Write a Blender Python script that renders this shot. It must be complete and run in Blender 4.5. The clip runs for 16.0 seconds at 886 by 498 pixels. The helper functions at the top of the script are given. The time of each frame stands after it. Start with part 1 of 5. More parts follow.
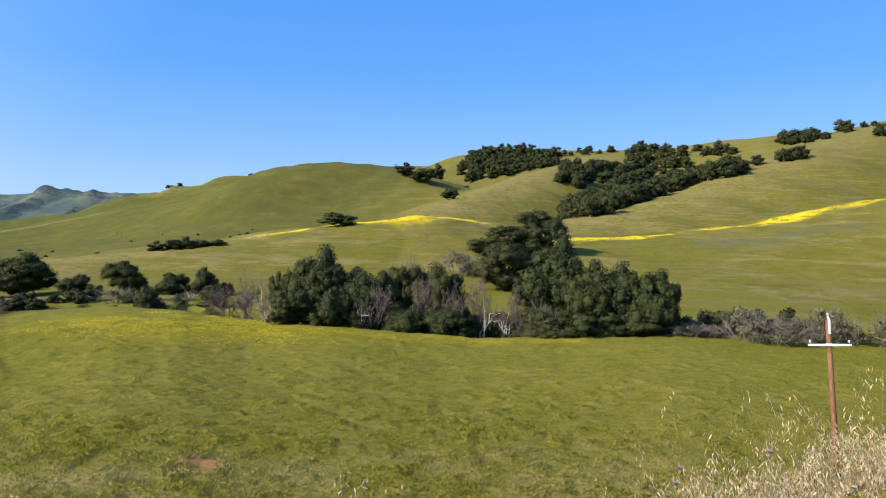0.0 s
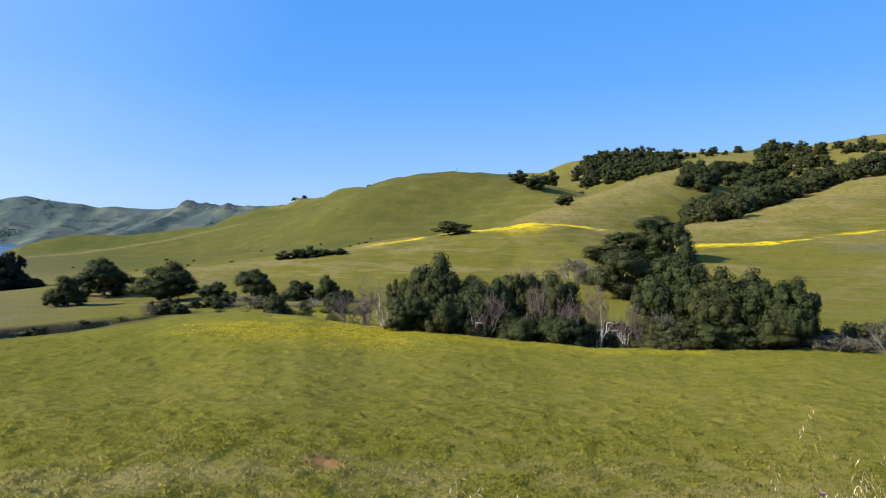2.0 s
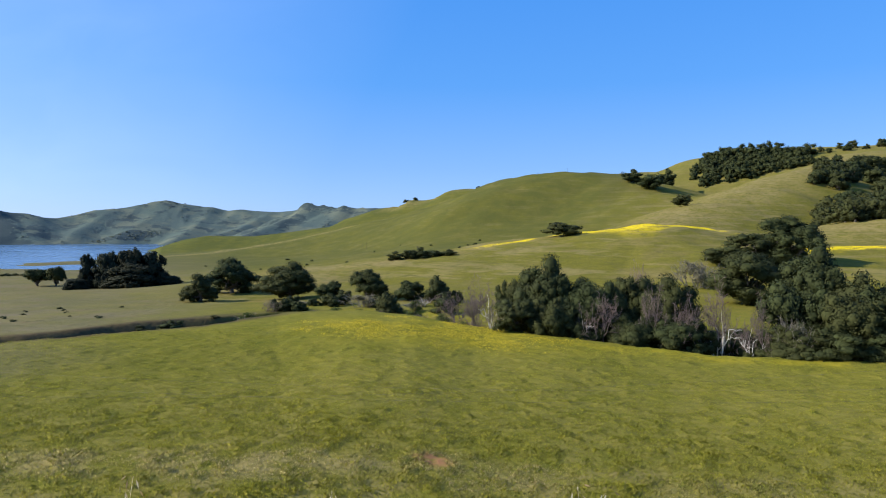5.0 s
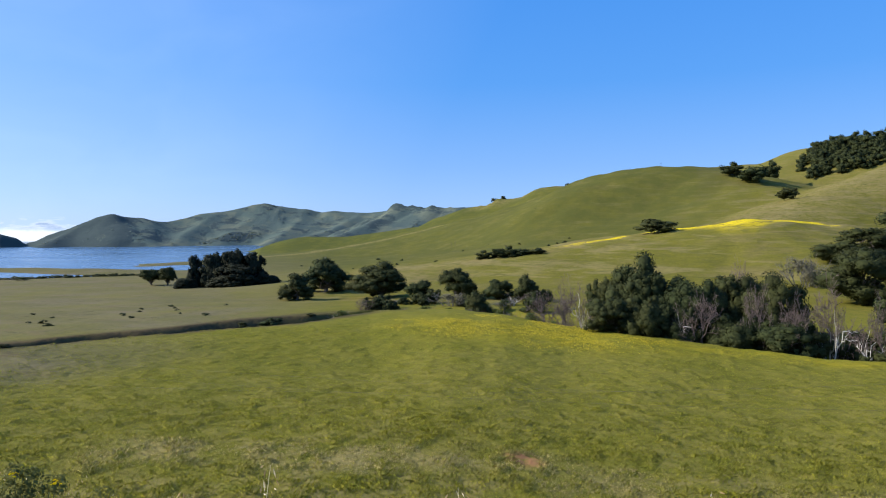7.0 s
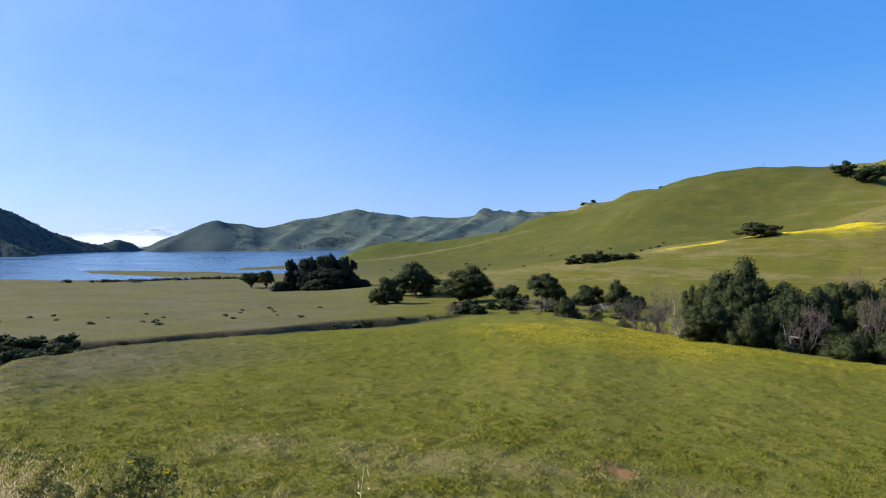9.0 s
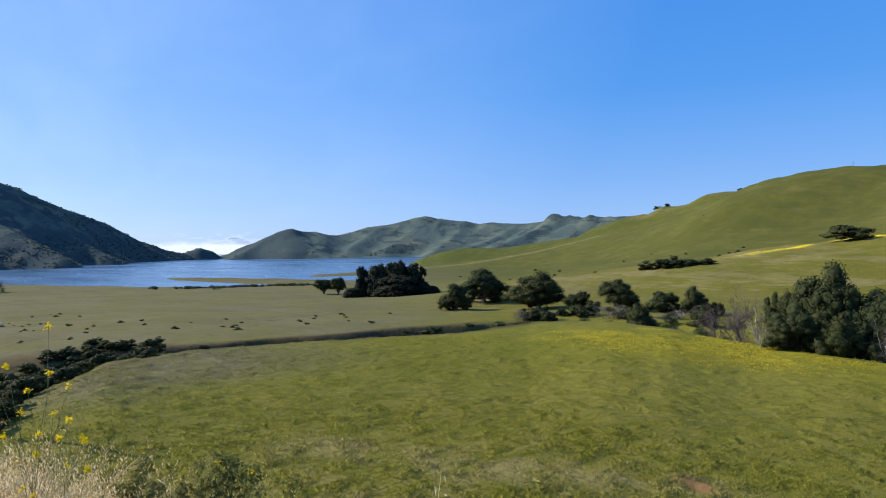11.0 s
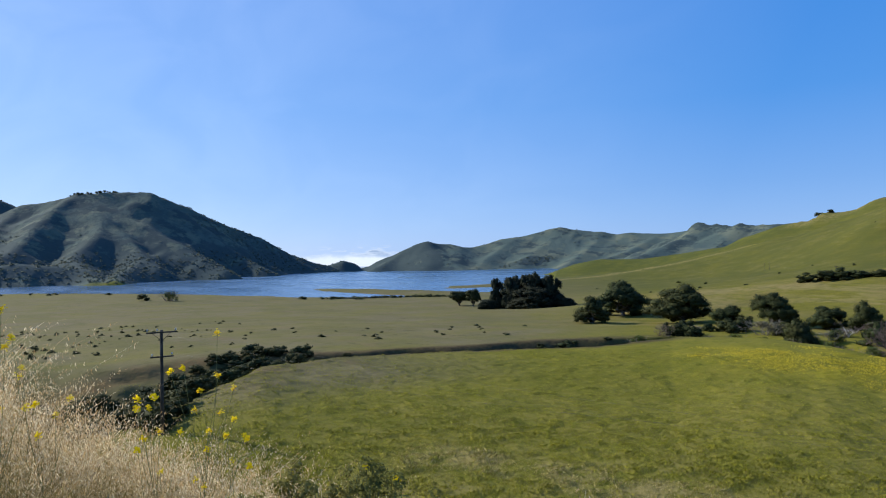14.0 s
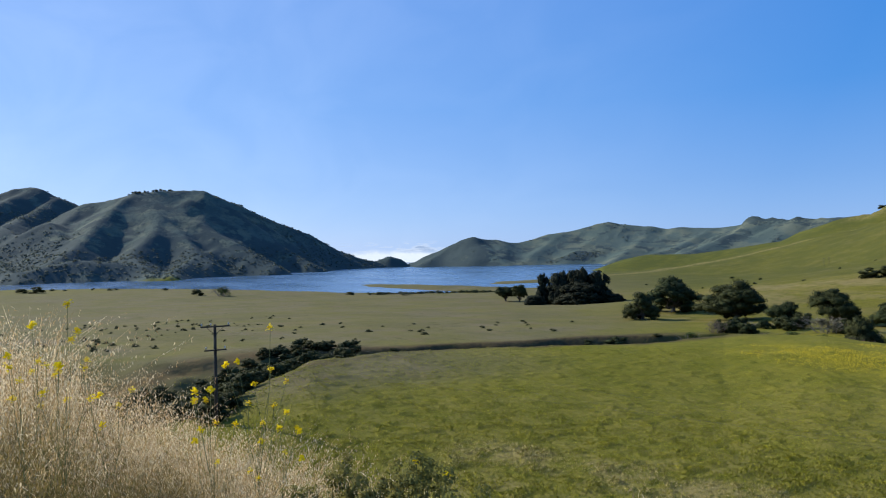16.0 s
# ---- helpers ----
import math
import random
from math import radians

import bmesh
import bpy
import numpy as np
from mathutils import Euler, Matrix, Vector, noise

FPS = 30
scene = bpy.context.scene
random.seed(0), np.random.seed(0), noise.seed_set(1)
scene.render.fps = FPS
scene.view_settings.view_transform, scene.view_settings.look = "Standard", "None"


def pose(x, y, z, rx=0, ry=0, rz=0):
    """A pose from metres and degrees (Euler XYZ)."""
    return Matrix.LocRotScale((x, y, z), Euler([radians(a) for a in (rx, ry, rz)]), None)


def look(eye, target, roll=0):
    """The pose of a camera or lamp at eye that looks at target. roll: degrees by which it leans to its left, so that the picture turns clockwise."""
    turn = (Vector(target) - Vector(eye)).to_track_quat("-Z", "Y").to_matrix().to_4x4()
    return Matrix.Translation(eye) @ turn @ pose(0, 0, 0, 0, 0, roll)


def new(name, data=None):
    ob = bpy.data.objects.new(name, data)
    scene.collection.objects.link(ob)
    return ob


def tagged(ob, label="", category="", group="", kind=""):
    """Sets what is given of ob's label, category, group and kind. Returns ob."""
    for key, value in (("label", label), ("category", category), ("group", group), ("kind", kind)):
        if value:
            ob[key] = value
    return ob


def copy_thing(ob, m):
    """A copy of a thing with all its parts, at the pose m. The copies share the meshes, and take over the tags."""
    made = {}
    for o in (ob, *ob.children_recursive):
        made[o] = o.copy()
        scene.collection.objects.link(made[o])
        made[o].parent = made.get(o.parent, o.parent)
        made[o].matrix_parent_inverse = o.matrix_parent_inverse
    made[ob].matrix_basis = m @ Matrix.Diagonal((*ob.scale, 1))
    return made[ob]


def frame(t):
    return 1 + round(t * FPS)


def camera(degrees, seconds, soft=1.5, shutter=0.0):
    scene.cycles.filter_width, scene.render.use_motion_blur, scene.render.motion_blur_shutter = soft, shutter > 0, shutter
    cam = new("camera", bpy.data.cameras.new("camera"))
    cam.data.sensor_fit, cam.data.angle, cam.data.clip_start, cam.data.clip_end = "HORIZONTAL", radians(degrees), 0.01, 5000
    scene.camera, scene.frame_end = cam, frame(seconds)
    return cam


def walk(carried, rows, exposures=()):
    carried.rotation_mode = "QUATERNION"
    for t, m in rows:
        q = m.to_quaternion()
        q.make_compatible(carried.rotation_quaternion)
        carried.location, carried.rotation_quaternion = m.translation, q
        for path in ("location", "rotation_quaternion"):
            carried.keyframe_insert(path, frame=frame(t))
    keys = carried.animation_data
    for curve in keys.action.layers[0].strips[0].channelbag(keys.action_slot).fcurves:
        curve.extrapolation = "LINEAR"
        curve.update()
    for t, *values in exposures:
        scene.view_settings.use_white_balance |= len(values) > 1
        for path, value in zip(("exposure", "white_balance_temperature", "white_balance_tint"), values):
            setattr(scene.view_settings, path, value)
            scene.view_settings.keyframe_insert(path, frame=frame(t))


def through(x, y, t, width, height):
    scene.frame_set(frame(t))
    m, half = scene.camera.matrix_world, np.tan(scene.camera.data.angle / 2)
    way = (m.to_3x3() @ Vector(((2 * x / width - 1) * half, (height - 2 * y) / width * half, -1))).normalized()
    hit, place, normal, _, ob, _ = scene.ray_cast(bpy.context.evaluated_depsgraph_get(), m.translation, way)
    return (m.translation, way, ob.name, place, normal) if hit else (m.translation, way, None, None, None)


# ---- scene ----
cam = camera(68.83, 16.0, soft=1.1, shutter=0.0)
# seconds, x, y, yaw, pitch, roll: a slow turn to the left from the roadside
TURN = [
    (0.0, -0.000, -0.000, 0.00, -1.97, -1.20),
    (0.5, -0.000, -0.000, 2.71, -1.61, -0.81),
    (1.0, -0.000, -0.000, 5.37, -1.40, -0.82),
    (1.5, -0.000, -0.000, 7.77, -1.41, -0.50),
    (2.0, -0.000, -0.000, 10.04, -1.43, -0.54),
    (2.5, -0.000, -0.000, 12.15, -1.45, -0.71),
    (3.0, -0.000, -0.000, 13.98, -1.37, -0.85),
    (3.5, -0.000, -0.000, 15.71, -1.34, -0.76),
    (4.0, -0.000, -0.000, 17.21, -1.38, -0.75),
    (6.5, -0.127, -0.059, 24.80, -1.44, 0.01),
    (7.0, -0.136, -0.063, 27.45, -1.53, 0.13),
    (7.5, -0.138, -0.064, 29.88, -1.59, 0.12),
    (8.0, -0.140, -0.066, 31.95, -1.38, 0.02),
    (8.5, -0.143, -0.067, 33.67, -1.18, 0.11),
    (9.0, -0.145, -0.068, 35.22, -1.08, 0.25),
    (11.5, -0.172, -0.080, 43.10, -0.07, 0.85),
    (12.0, -0.175, -0.082, 45.21, 0.41, 1.00),
    (12.5, -0.178, -0.083, 47.65, 0.67, 1.06),
    (13.0, -0.181, -0.085, 49.84, 0.70, 0.98),
    (13.5, -0.184, -0.086, 51.63, 0.70, 0.95),
    (14.0, -0.187, -0.087, 53.14, 0.76, 1.04),
    (14.5, -0.190, -0.089, 54.45, 0.76, 0.97),
    (15.0, -0.193, -0.090, 55.51, 0.55, 0.99),
    (15.5, -0.196, -0.092, 56.45, 0.45, 1.09),
    (16.0, -0.199, -0.093, 57.20, 0.45, 1.19),
]
EXPOSURES = [(0.0, 0.84, 6850, 10), (4.0, 0.75, 6600, 9.5), (9.0, 0.60, 6450, 8.5), (12.5, 0.48, 6350, 8), (16.0, 0.38, 6350, 8)]
walk(cam, [(t, pose(x, y, 30.0, 90 + pitch, roll, yaw)) for t, x, y, yaw, pitch, roll in TURN], EXPOSURES)

# ---------------------------------------------------------------- daylight
SUN_TURN, SUN_LIFT = 115.0, 30.5      # degrees to the left of straight ahead, and above the horizon
world = bpy.data.worlds.new("world")
scene.world = world
world.use_nodes = True
sky = world.node_tree.nodes.new("ShaderNodeTexSky")
sky.sky_type, sky.sun_disc = "NISHITA", False
sky.sun_elevation, sky.sun_rotation = radians(SUN_LIFT), radians(-SUN_TURN)
sky.altitude, sky.air_density, sky.dust_density, sky.ozone_density = 60, 1.0, 0.4, 3.0
background = world.node_tree.nodes["Background"]
background.inputs["Strength"].default_value = 0.44
tree = world.node_tree
# clear blue air: pale at the horizon and deep above, with the sky texture's glow towards the sun
split = tree.nodes.new("ShaderNodeSeparateXYZ")
tree.links.new(tree.nodes.new("ShaderNodeTexCoord").outputs["Generated"], split.inputs[0])
lift = tree.nodes.new("ShaderNodeValToRGB")
tree.links.new(split.outputs["Z"], lift.inputs[0])
for at, colour in ((0.0, (0.38, 0.67, 1.30)), (0.10, (0.22, 0.515, 1.18)), (0.22, (0.085, 0.405, 1.13)), (0.36, (0.055, 0.355, 1.10)), (1.0, (0.09, 0.36, 1.02))):
    stop = lift.color_ramp.elements[0] if at == 0 else lift.color_ramp.elements[-1] if at == 1 else lift.color_ramp.elements.new(at)
    stop.color = (*colour, 1)
air = tree.nodes.new("ShaderNodeMix")
air.data_type, air.blend_type = "RGBA", "ADD"
air.inputs[0].default_value = 0.05
tree.links.new(lift.outputs[0], air.inputs[6])
tint = tree.nodes.new("ShaderNodeMix")
tint.data_type, tint.blend_type = "RGBA", "MULTIPLY"
tint.inputs[0].default_value, tint.inputs[7].default_value = 1.0, (0.92, 0.95, 1.0, 1)
tree.links.new(sky.outputs[0], tint.inputs[6])
tree.links.new(tint.outputs[2], air.inputs[7])
toward = tree.nodes.new("ShaderNodeVectorMath")
toward.operation = "DOT_PRODUCT"
tree.links.new(split.inputs[0].links[0].from_socket, toward.inputs[0])
toward.inputs[1].default_value = (-math.sin(radians(SUN_TURN)) * math.cos(radians(SUN_LIFT)), math.cos(radians(SUN_TURN)) * math.cos(radians(SUN_LIFT)), math.sin(radians(SUN_LIFT)))
halo = tree.nodes.new("ShaderNodeMapRange")
halo.inputs["From Min"].default_value, halo.inputs["From Max"].default_value = 0.12, 1.0
tree.links.new(toward.outputs["Value"], halo.inputs["Value"])
# thin streaks of high cloud
wisp = tree.nodes.new("ShaderNodeTexNoise")
wisp.inputs["Scale"].default_value, wisp.inputs["Detail"].default_value, wisp.inputs["Distortion"].default_value = 3.2, 5.0, 0.8
slant = tree.nodes.new("ShaderNodeMapping")
slant.inputs["Rotation"].default_value, slant.inputs["Scale"].default_value = (0.5, 0.6, 0.3), (0.7, 2.6, 3.4)
tree.links.new(split.inputs[0].links[0].from_socket, slant.inputs["Vector"])
tree.links.new(slant.outputs[0], wisp.inputs["Vector"])
veil = tree.nodes.new("ShaderNodeMapRange")
veil.inputs["From Min"].default_value, veil.inputs["From Max"].default_value = 0.35, 0.75
veil.inputs["To Min"].default_value, veil.inputs["To Max"].default_value = 0.90, 1.22
tree.links.new(wisp.outputs["Fac"], veil.inputs["Value"])
haze = tree.nodes.new("ShaderNodeMath")
haze.operation = "MULTIPLY"
tree.links.new(halo.outputs[0], haze.inputs[0])
tree.links.new(veil.outputs[0], haze.inputs[1])
glare = tree.nodes.new("ShaderNodeMix")
glare.data_type, glare.blend_type = "RGBA", "ADD"
tree.links.new(haze.outputs[0], glare.inputs[0])
tree.links.new(air.outputs[2], glare.inputs[6])
glare.inputs[7].default_value = (0.36, 0.335, 0.27, 1)
tree.links.new(glare.outputs[2], background.inputs["Color"])
sun = new("sun", bpy.data.lights.new("sun", "SUN"))
sun.data.energy, sun.data.angle, sun.data.color = 4.6, radians(0.55), (1.0, 0.94, 0.84)
sun.matrix_world = look((-math.sin(radians(SUN_TURN)) * math.cos(radians(SUN_LIFT)) * 900,
                         math.cos(radians(SUN_TURN)) * math.cos(radians(SUN_LIFT)) * 900,
                         math.sin(radians(SUN_LIFT)) * 900), (0, 0, 0))


# ---------------------------------------------------------------- materials
class Nodes:
    """A short way to write node materials."""

    def __init__(self, name):
        self.mat = bpy.data.materials.new(name)
        self.mat.use_nodes = True
        self.tree = self.mat.node_tree
        self.bsdf = self.tree.nodes["Principled BSDF"]
        self.place = self.tree.nodes.new("ShaderNodeNewGeometry").outputs["Position"]

    def put(self, socket, value):
        if isinstance(value, bpy.types.NodeSocket):
            self.tree.links.new(value, socket)
        elif isinstance(value, (tuple, list)) and len(value) == 3 and socket.type == "RGBA":
            socket.default_value = (*value, 1)
        else:
            socket.default_value = value

    def noise(self, scale, detail=4.0, rough=0.55, where=None, warp=0.0, colour=False):
        n = self.tree.nodes.new("ShaderNodeTexNoise")
        self.put(n.inputs["Vector"], where if where is not None else self.place)
        n.inputs["Scale"].default_value, n.inputs["Detail"].default_value = scale, detail
        n.inputs["Roughness"].default_value, n.inputs["Distortion"].default_value = rough, warp
        return n.outputs["Color" if colour else "Fac"]

    def stretch(self, x, y, z):
        n = self.tree.nodes.new("ShaderNodeMapping")
        self.put(n.inputs["Vector"], self.place)
        n.inputs["Scale"].default_value = (x, y, z)
        return n.outputs[0]

    def ramp(self, value, a, b, low=0.0, high=1.0):
        n = self.tree.nodes.new("ShaderNodeMapRange")
        n.interpolation_type = "SMOOTHSTEP"
        self.put(n.inputs["Value"], value)
        for key, v in (("From Min", a), ("From Max", b), ("To Min", low), ("To Max", high)):
            n.inputs[key].default_value = v
        return n.outputs[0]

    def math(self, kind, a, b=0.0):
        n = self.tree.nodes.new("ShaderNodeMath")
        n.operation = kind
        self.put(n.inputs[0], a)
        self.put(n.inputs[1], b)
        return n.outputs[0]

    def mix(self, fac, a, b, kind="MIX"):
        n = self.tree.nodes.new("ShaderNodeMix")
        n.data_type, n.blend_type = "RGBA", kind
        self.put(n.inputs[0], fac)
        self.put(n.inputs[6], a)
        self.put(n.inputs[7], b)
        return n.outputs[2]

    def attribute(self, name):
        n = self.tree.nodes.new("ShaderNodeAttribute")
        n.attribute_name = name
        return n.outputs["Fac"]

    def island(self):
        return self.tree.nodes.new("ShaderNodeNewGeometry").outputs["Random Per Island"]

    def each(self):
        return self.tree.nodes.new("ShaderNodeObjectInfo").outputs["Random"]

    def bump(self, value, strength=0.5, distance=0.05):
        n = self.tree.nodes.new("ShaderNodeBump")
        n.inputs["Strength"].default_value, n.inputs["Distance"].default_value = strength, distance
        self.put(n.inputs["Height"], value)
        self.put(self.bsdf.inputs["Normal"], n.outputs[0])

    def done(self, colour, rough=0.8, metal=0.0, gloss=0.3):
        self.put(self.bsdf.inputs["Base Color"], colour)
        self.put(self.bsdf.inputs["Roughness"], rough)
        self.bsdf.inputs["Metallic"].default_value = metal
        self.bsdf.inputs["Specular IOR Level"].default_value = gloss
        return self.mat


def ground_material():
    n = Nodes("grassland")
    broad, mid, fine = n.noise(0.018, 5), n.noise(0.16, 5, 0.6), n.noise(1.6, 5, 0.65)
    tuft = n.noise(0.75, 4, 0.6, n.stretch(1, 1, 0.3), 0.6)
    grass = n.mix(n.ramp(mid, 0.30, 0.72), (0.124, 0.119, 0.013), (0.164, 0.145, 0.020))
    grass = n.mix(n.ramp(broad, 0.40, 0.62, 0, 0.4), grass, (0.165, 0.145, 0.028))
    # dark flecks: greener tussocks, with their shade put into the colour
    grass = n.mix(n.ramp(n.noise(1.25, 4, 0.72), 0.47, 0.36, 0, 0.6), grass, (0.070, 0.086, 0.009))
    grass = n.mix(n.ramp(tuft, 0.32, 0.50, 0.5, 0), grass, (0.085, 0.092, 0.012))
    grass = n.mix(n.ramp(n.noise(3.6, 3, 0.7), 0.55, 0.75, 0, 0.35), grass, (0.24, 0.205, 0.050))
    trail = n.noise(0.09, 4, 0.7, n.stretch(0.35, 0.35, 5.0), 0.5)
    grass = n.mix(n.attribute("slope"), grass, n.mix(1.0, grass, (1.0, 0.97, 0.97), "MULTIPLY"))
    grass = n.mix(n.math("MULTIPLY", n.attribute("slope"), n.ramp(trail, 0.50, 0.62, 0, 0.75)), grass, (0.225, 0.180, 0.070))
    hoof = n.noise(0.22, 4, 0.75, n.stretch(0.25, 0.25, 6.0), 0.4)
    grass = n.mix(n.math("MULTIPLY", n.attribute("slope"), n.ramp(hoof, 0.46, 0.32, 0, 0.65)), grass, (0.068, 0.074, 0.014))
    mottle = n.noise(0.045, 5, 0.7)
    grass = n.mix(n.math("MULTIPLY", n.attribute("slope"), n.ramp(mottle, 0.48, 0.66, 0, 0.55)), grass, (0.185, 0.140, 0.055))
    grass = n.mix(n.math("MULTIPLY", n.attribute("sage"), n.ramp(n.noise(0.3, 4, 0.7), 0.38, 0.58, 0.15, 0.9)), grass, n.mix(fine, (0.085, 0.086, 0.045), (0.135, 0.128, 0.078)))
    grass = n.mix(n.math("MULTIPLY", n.attribute("lush"), n.ramp(n.noise(0.05, 5, 0.65), 0.25, 0.7, 0.35, 0.95)), grass, n.mix(fine, (0.054, 0.064, 0.012), (0.094, 0.096, 0.023)))
    grass = n.mix(n.math("MULTIPLY", n.attribute("slope"), n.ramp(n.noise(0.35, 4, 0.7), 0.3, 0.7, 0.1, 0.5)), grass, (0.092, 0.084, 0.020))
    speck = n.noise(0.55, 3, 0.75)
    grass = n.mix(n.math("MULTIPLY", n.attribute("slope"), n.ramp(speck, 0.36, 0.26, 0, 0.8)), grass, (0.05, 0.062, 0.016))
    dry = n.math("MULTIPLY", n.attribute("dry"), n.ramp(n.noise(0.33, 5, 0.65), 0.36, 0.62))
    straw = n.mix(fine, (0.20, 0.145, 0.05), (0.34, 0.265, 0.12))
    c = n.mix(dry, grass, straw)
    c = n.mix(n.math("MULTIPLY", n.attribute("brown"), n.ramp(mid, 0.2, 0.75, 0.55, 1.0)), c,
              n.mix(n.noise(0.05, 4), (0.112, 0.096, 0.046), (0.168, 0.138, 0.078)))
    meadow = n.math("MULTIPLY", n.attribute("brown"), n.ramp(n.noise(0.03, 5, 0.65, n.stretch(0.6, 1.6, 1)), 0.46, 0.60, 0, 0.5))
    c = n.mix(meadow, c, (0.100, 0.095, 0.030))
    c = n.mix(n.math("MULTIPLY", n.attribute("brown"), n.ramp(n.noise(0.30, 5, 0.75), 0.44, 0.32, 0, 0.6)), c, (0.050, 0.050, 0.016))
    c = n.mix(n.math("MULTIPLY", n.attribute("brown"), n.ramp(n.noise(0.11, 4, 0.7), 0.56, 0.68, 0, 0.5)), c, (0.150, 0.105, 0.058))
    c = n.mix(n.math("MULTIPLY", n.attribute("bare"), n.ramp(fine, 0.25, 0.6)), c, n.mix(mid, (0.20, 0.090, 0.036), (0.33, 0.17, 0.080)))
    # cut bank: dark earth, deepened in colour for the shade of its steep face
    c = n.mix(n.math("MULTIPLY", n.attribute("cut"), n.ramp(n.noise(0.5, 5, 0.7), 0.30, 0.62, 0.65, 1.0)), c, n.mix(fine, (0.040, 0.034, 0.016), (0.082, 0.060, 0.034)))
    scrub = n.ramp(n.math("ADD", n.noise(0.022, 6, 0.65), n.math("MULTIPLY", n.attribute("scrub"), 0.32)), 0.60, 0.70)
    brush = n.math("MULTIPLY", n.ramp(n.attribute("scrub"), 0.28, 0.5, 0.15, 1.0), n.ramp(n.math("ADD", n.noise(0.11, 5, 0.7), n.math("MULTIPLY", n.noise(0.014, 3), 0.7)), 0.80, 0.95, 0, 0.9))
    scrub = n.math("MULTIPLY", n.math("MAXIMUM", scrub, brush), n.ramp(n.attribute("scrub"), 0.02, 0.25))
    # far slopes and their scrub: distance haze put into the colours as pale blue
    c = n.mix(n.ramp(n.attribute("scrub"), 0.0, 0.25, 0, 1.0), c, n.mix(n.noise(0.012, 5), (0.068, 0.094, 0.090), (0.098, 0.126, 0.098)))
    c = n.mix(n.math("MULTIPLY", n.ramp(n.attribute("scrub"), 0.15, 0.25), n.ramp(n.noise(0.016, 5, 0.6), 0.46, 0.60, 0, 0.7)), c, (0.140, 0.150, 0.104))
    c = n.mix(scrub, c, n.mix(n.noise(0.10, 4, 0.6), (0.042, 0.059, 0.060), (0.064, 0.084, 0.078)))
    bloom = n.math("MULTIPLY", n.attribute("mustard"), n.ramp(n.math("ADD", n.noise(2.2, 3, 0.7), n.noise(0.22, 3)), 0.84, 1.04))
    c = n.mix(bloom, c, (0.62, 0.46, 0.012))
    n.bump(n.math("ADD", n.math("ADD", n.math("MULTIPLY", tuft, 0.75), n.math("MULTIPLY", fine, 0.5)), n.math("ADD", n.math("MULTIPLY", n.noise(0.11, 4, 0.6), 5.0), n.math("MULTIPLY", scrub, 5.0))), 0.55, 0.26)
    return n.done(c, 0.95, gloss=0.04)


def leaf_material(name, dark, light, through=0.25):
    n = Nodes(name)
    c = n.mix(n.island(), dark, light)
    c = n.mix(n.ramp(n.noise(0.45, 3), 0.35, 0.7, 0, 0.5), c, tuple(v * 1.5 for v in light))
    c = n.mix(n.ramp(n.each(), 0, 1, 0.0, 0.45), c, (light[0] * 1.35, light[1] * 1.05, light[2] * 0.9))
    mat = n.done(c, 0.75, gloss=0.10)
    glow = n.tree.nodes.new("ShaderNodeBsdfTranslucent")
    n.put(glow.inputs["Color"], c)
    blend = n.tree.nodes.new("ShaderNodeMixShader")
    blend.inputs[0].default_value = through
    n.tree.links.new(n.bsdf.outputs[0], blend.inputs[1])
    n.tree.links.new(glow.outputs[0], blend.inputs[2])
    n.tree.links.new(blend.outputs[0], n.tree.nodes["Material Output"].inputs["Surface"])
    return mat


def bark_material(name, a, b, scale=3.0):
    n = Nodes(name)
    grain = n.noise(scale, 5, 0.65, n.stretch(1, 1, 0.25))
    n.bump(grain, 0.7, 0.04)
    return n.done(n.mix(n.ramp(grain, 0.3, 0.7), a, b), 0.85, gloss=0.2)


def water_material():
    n = Nodes("lake_water")
    ripple = n.noise(0.5, 4, 0.6, n.stretch(1, 1, 1))
    wind = n.noise(0.011, 4, 0.55, n.stretch(0.5, 1.6, 1))
    n.bump(n.math("ADD", ripple, n.math("MULTIPLY", n.noise(0.12, 3), 2.0)), 0.55, 0.22)
    return n.done(n.mix(n.ramp(wind, 0.35, 0.7), (0.032, 0.085, 0.165), (0.055, 0.115, 0.20)), n.ramp(wind, 0.3, 0.7, 0.16, 0.30), gloss=0.5)


GRASSLAND = ground_material()
OAK_LEAF = leaf_material("oak_leaves", (0.017, 0.024, 0.010), (0.042, 0.052, 0.018), 0.12)
PINE_LEAF = leaf_material("pine_needles", (0.010, 0.014, 0.010), (0.026, 0.032, 0.018), 0.1)
BUSH_LEAF = leaf_material("bush_leaves", (0.028, 0.044, 0.012), (0.070, 0.095, 0.026))
SAGE_LEAF = leaf_material("sage_leaves", (0.085, 0.088, 0.055), (0.16, 0.155, 0.10))
BARK = bark_material("oak_bark", (0.055, 0.045, 0.036), (0.16, 0.14, 0.12))
PALE_BARK = bark_material("sycamore_bark", (0.30, 0.27, 0.23), (0.66, 0.62, 0.56), 0.9)
TWIG = bark_material("twigs", (0.085, 0.062, 0.054), (0.19, 0.145, 0.128))
GREY_TWIG = bark_material("grey_twigs", (0.11, 0.10, 0.085), (0.23, 0.205, 0.175))
WATER = water_material()
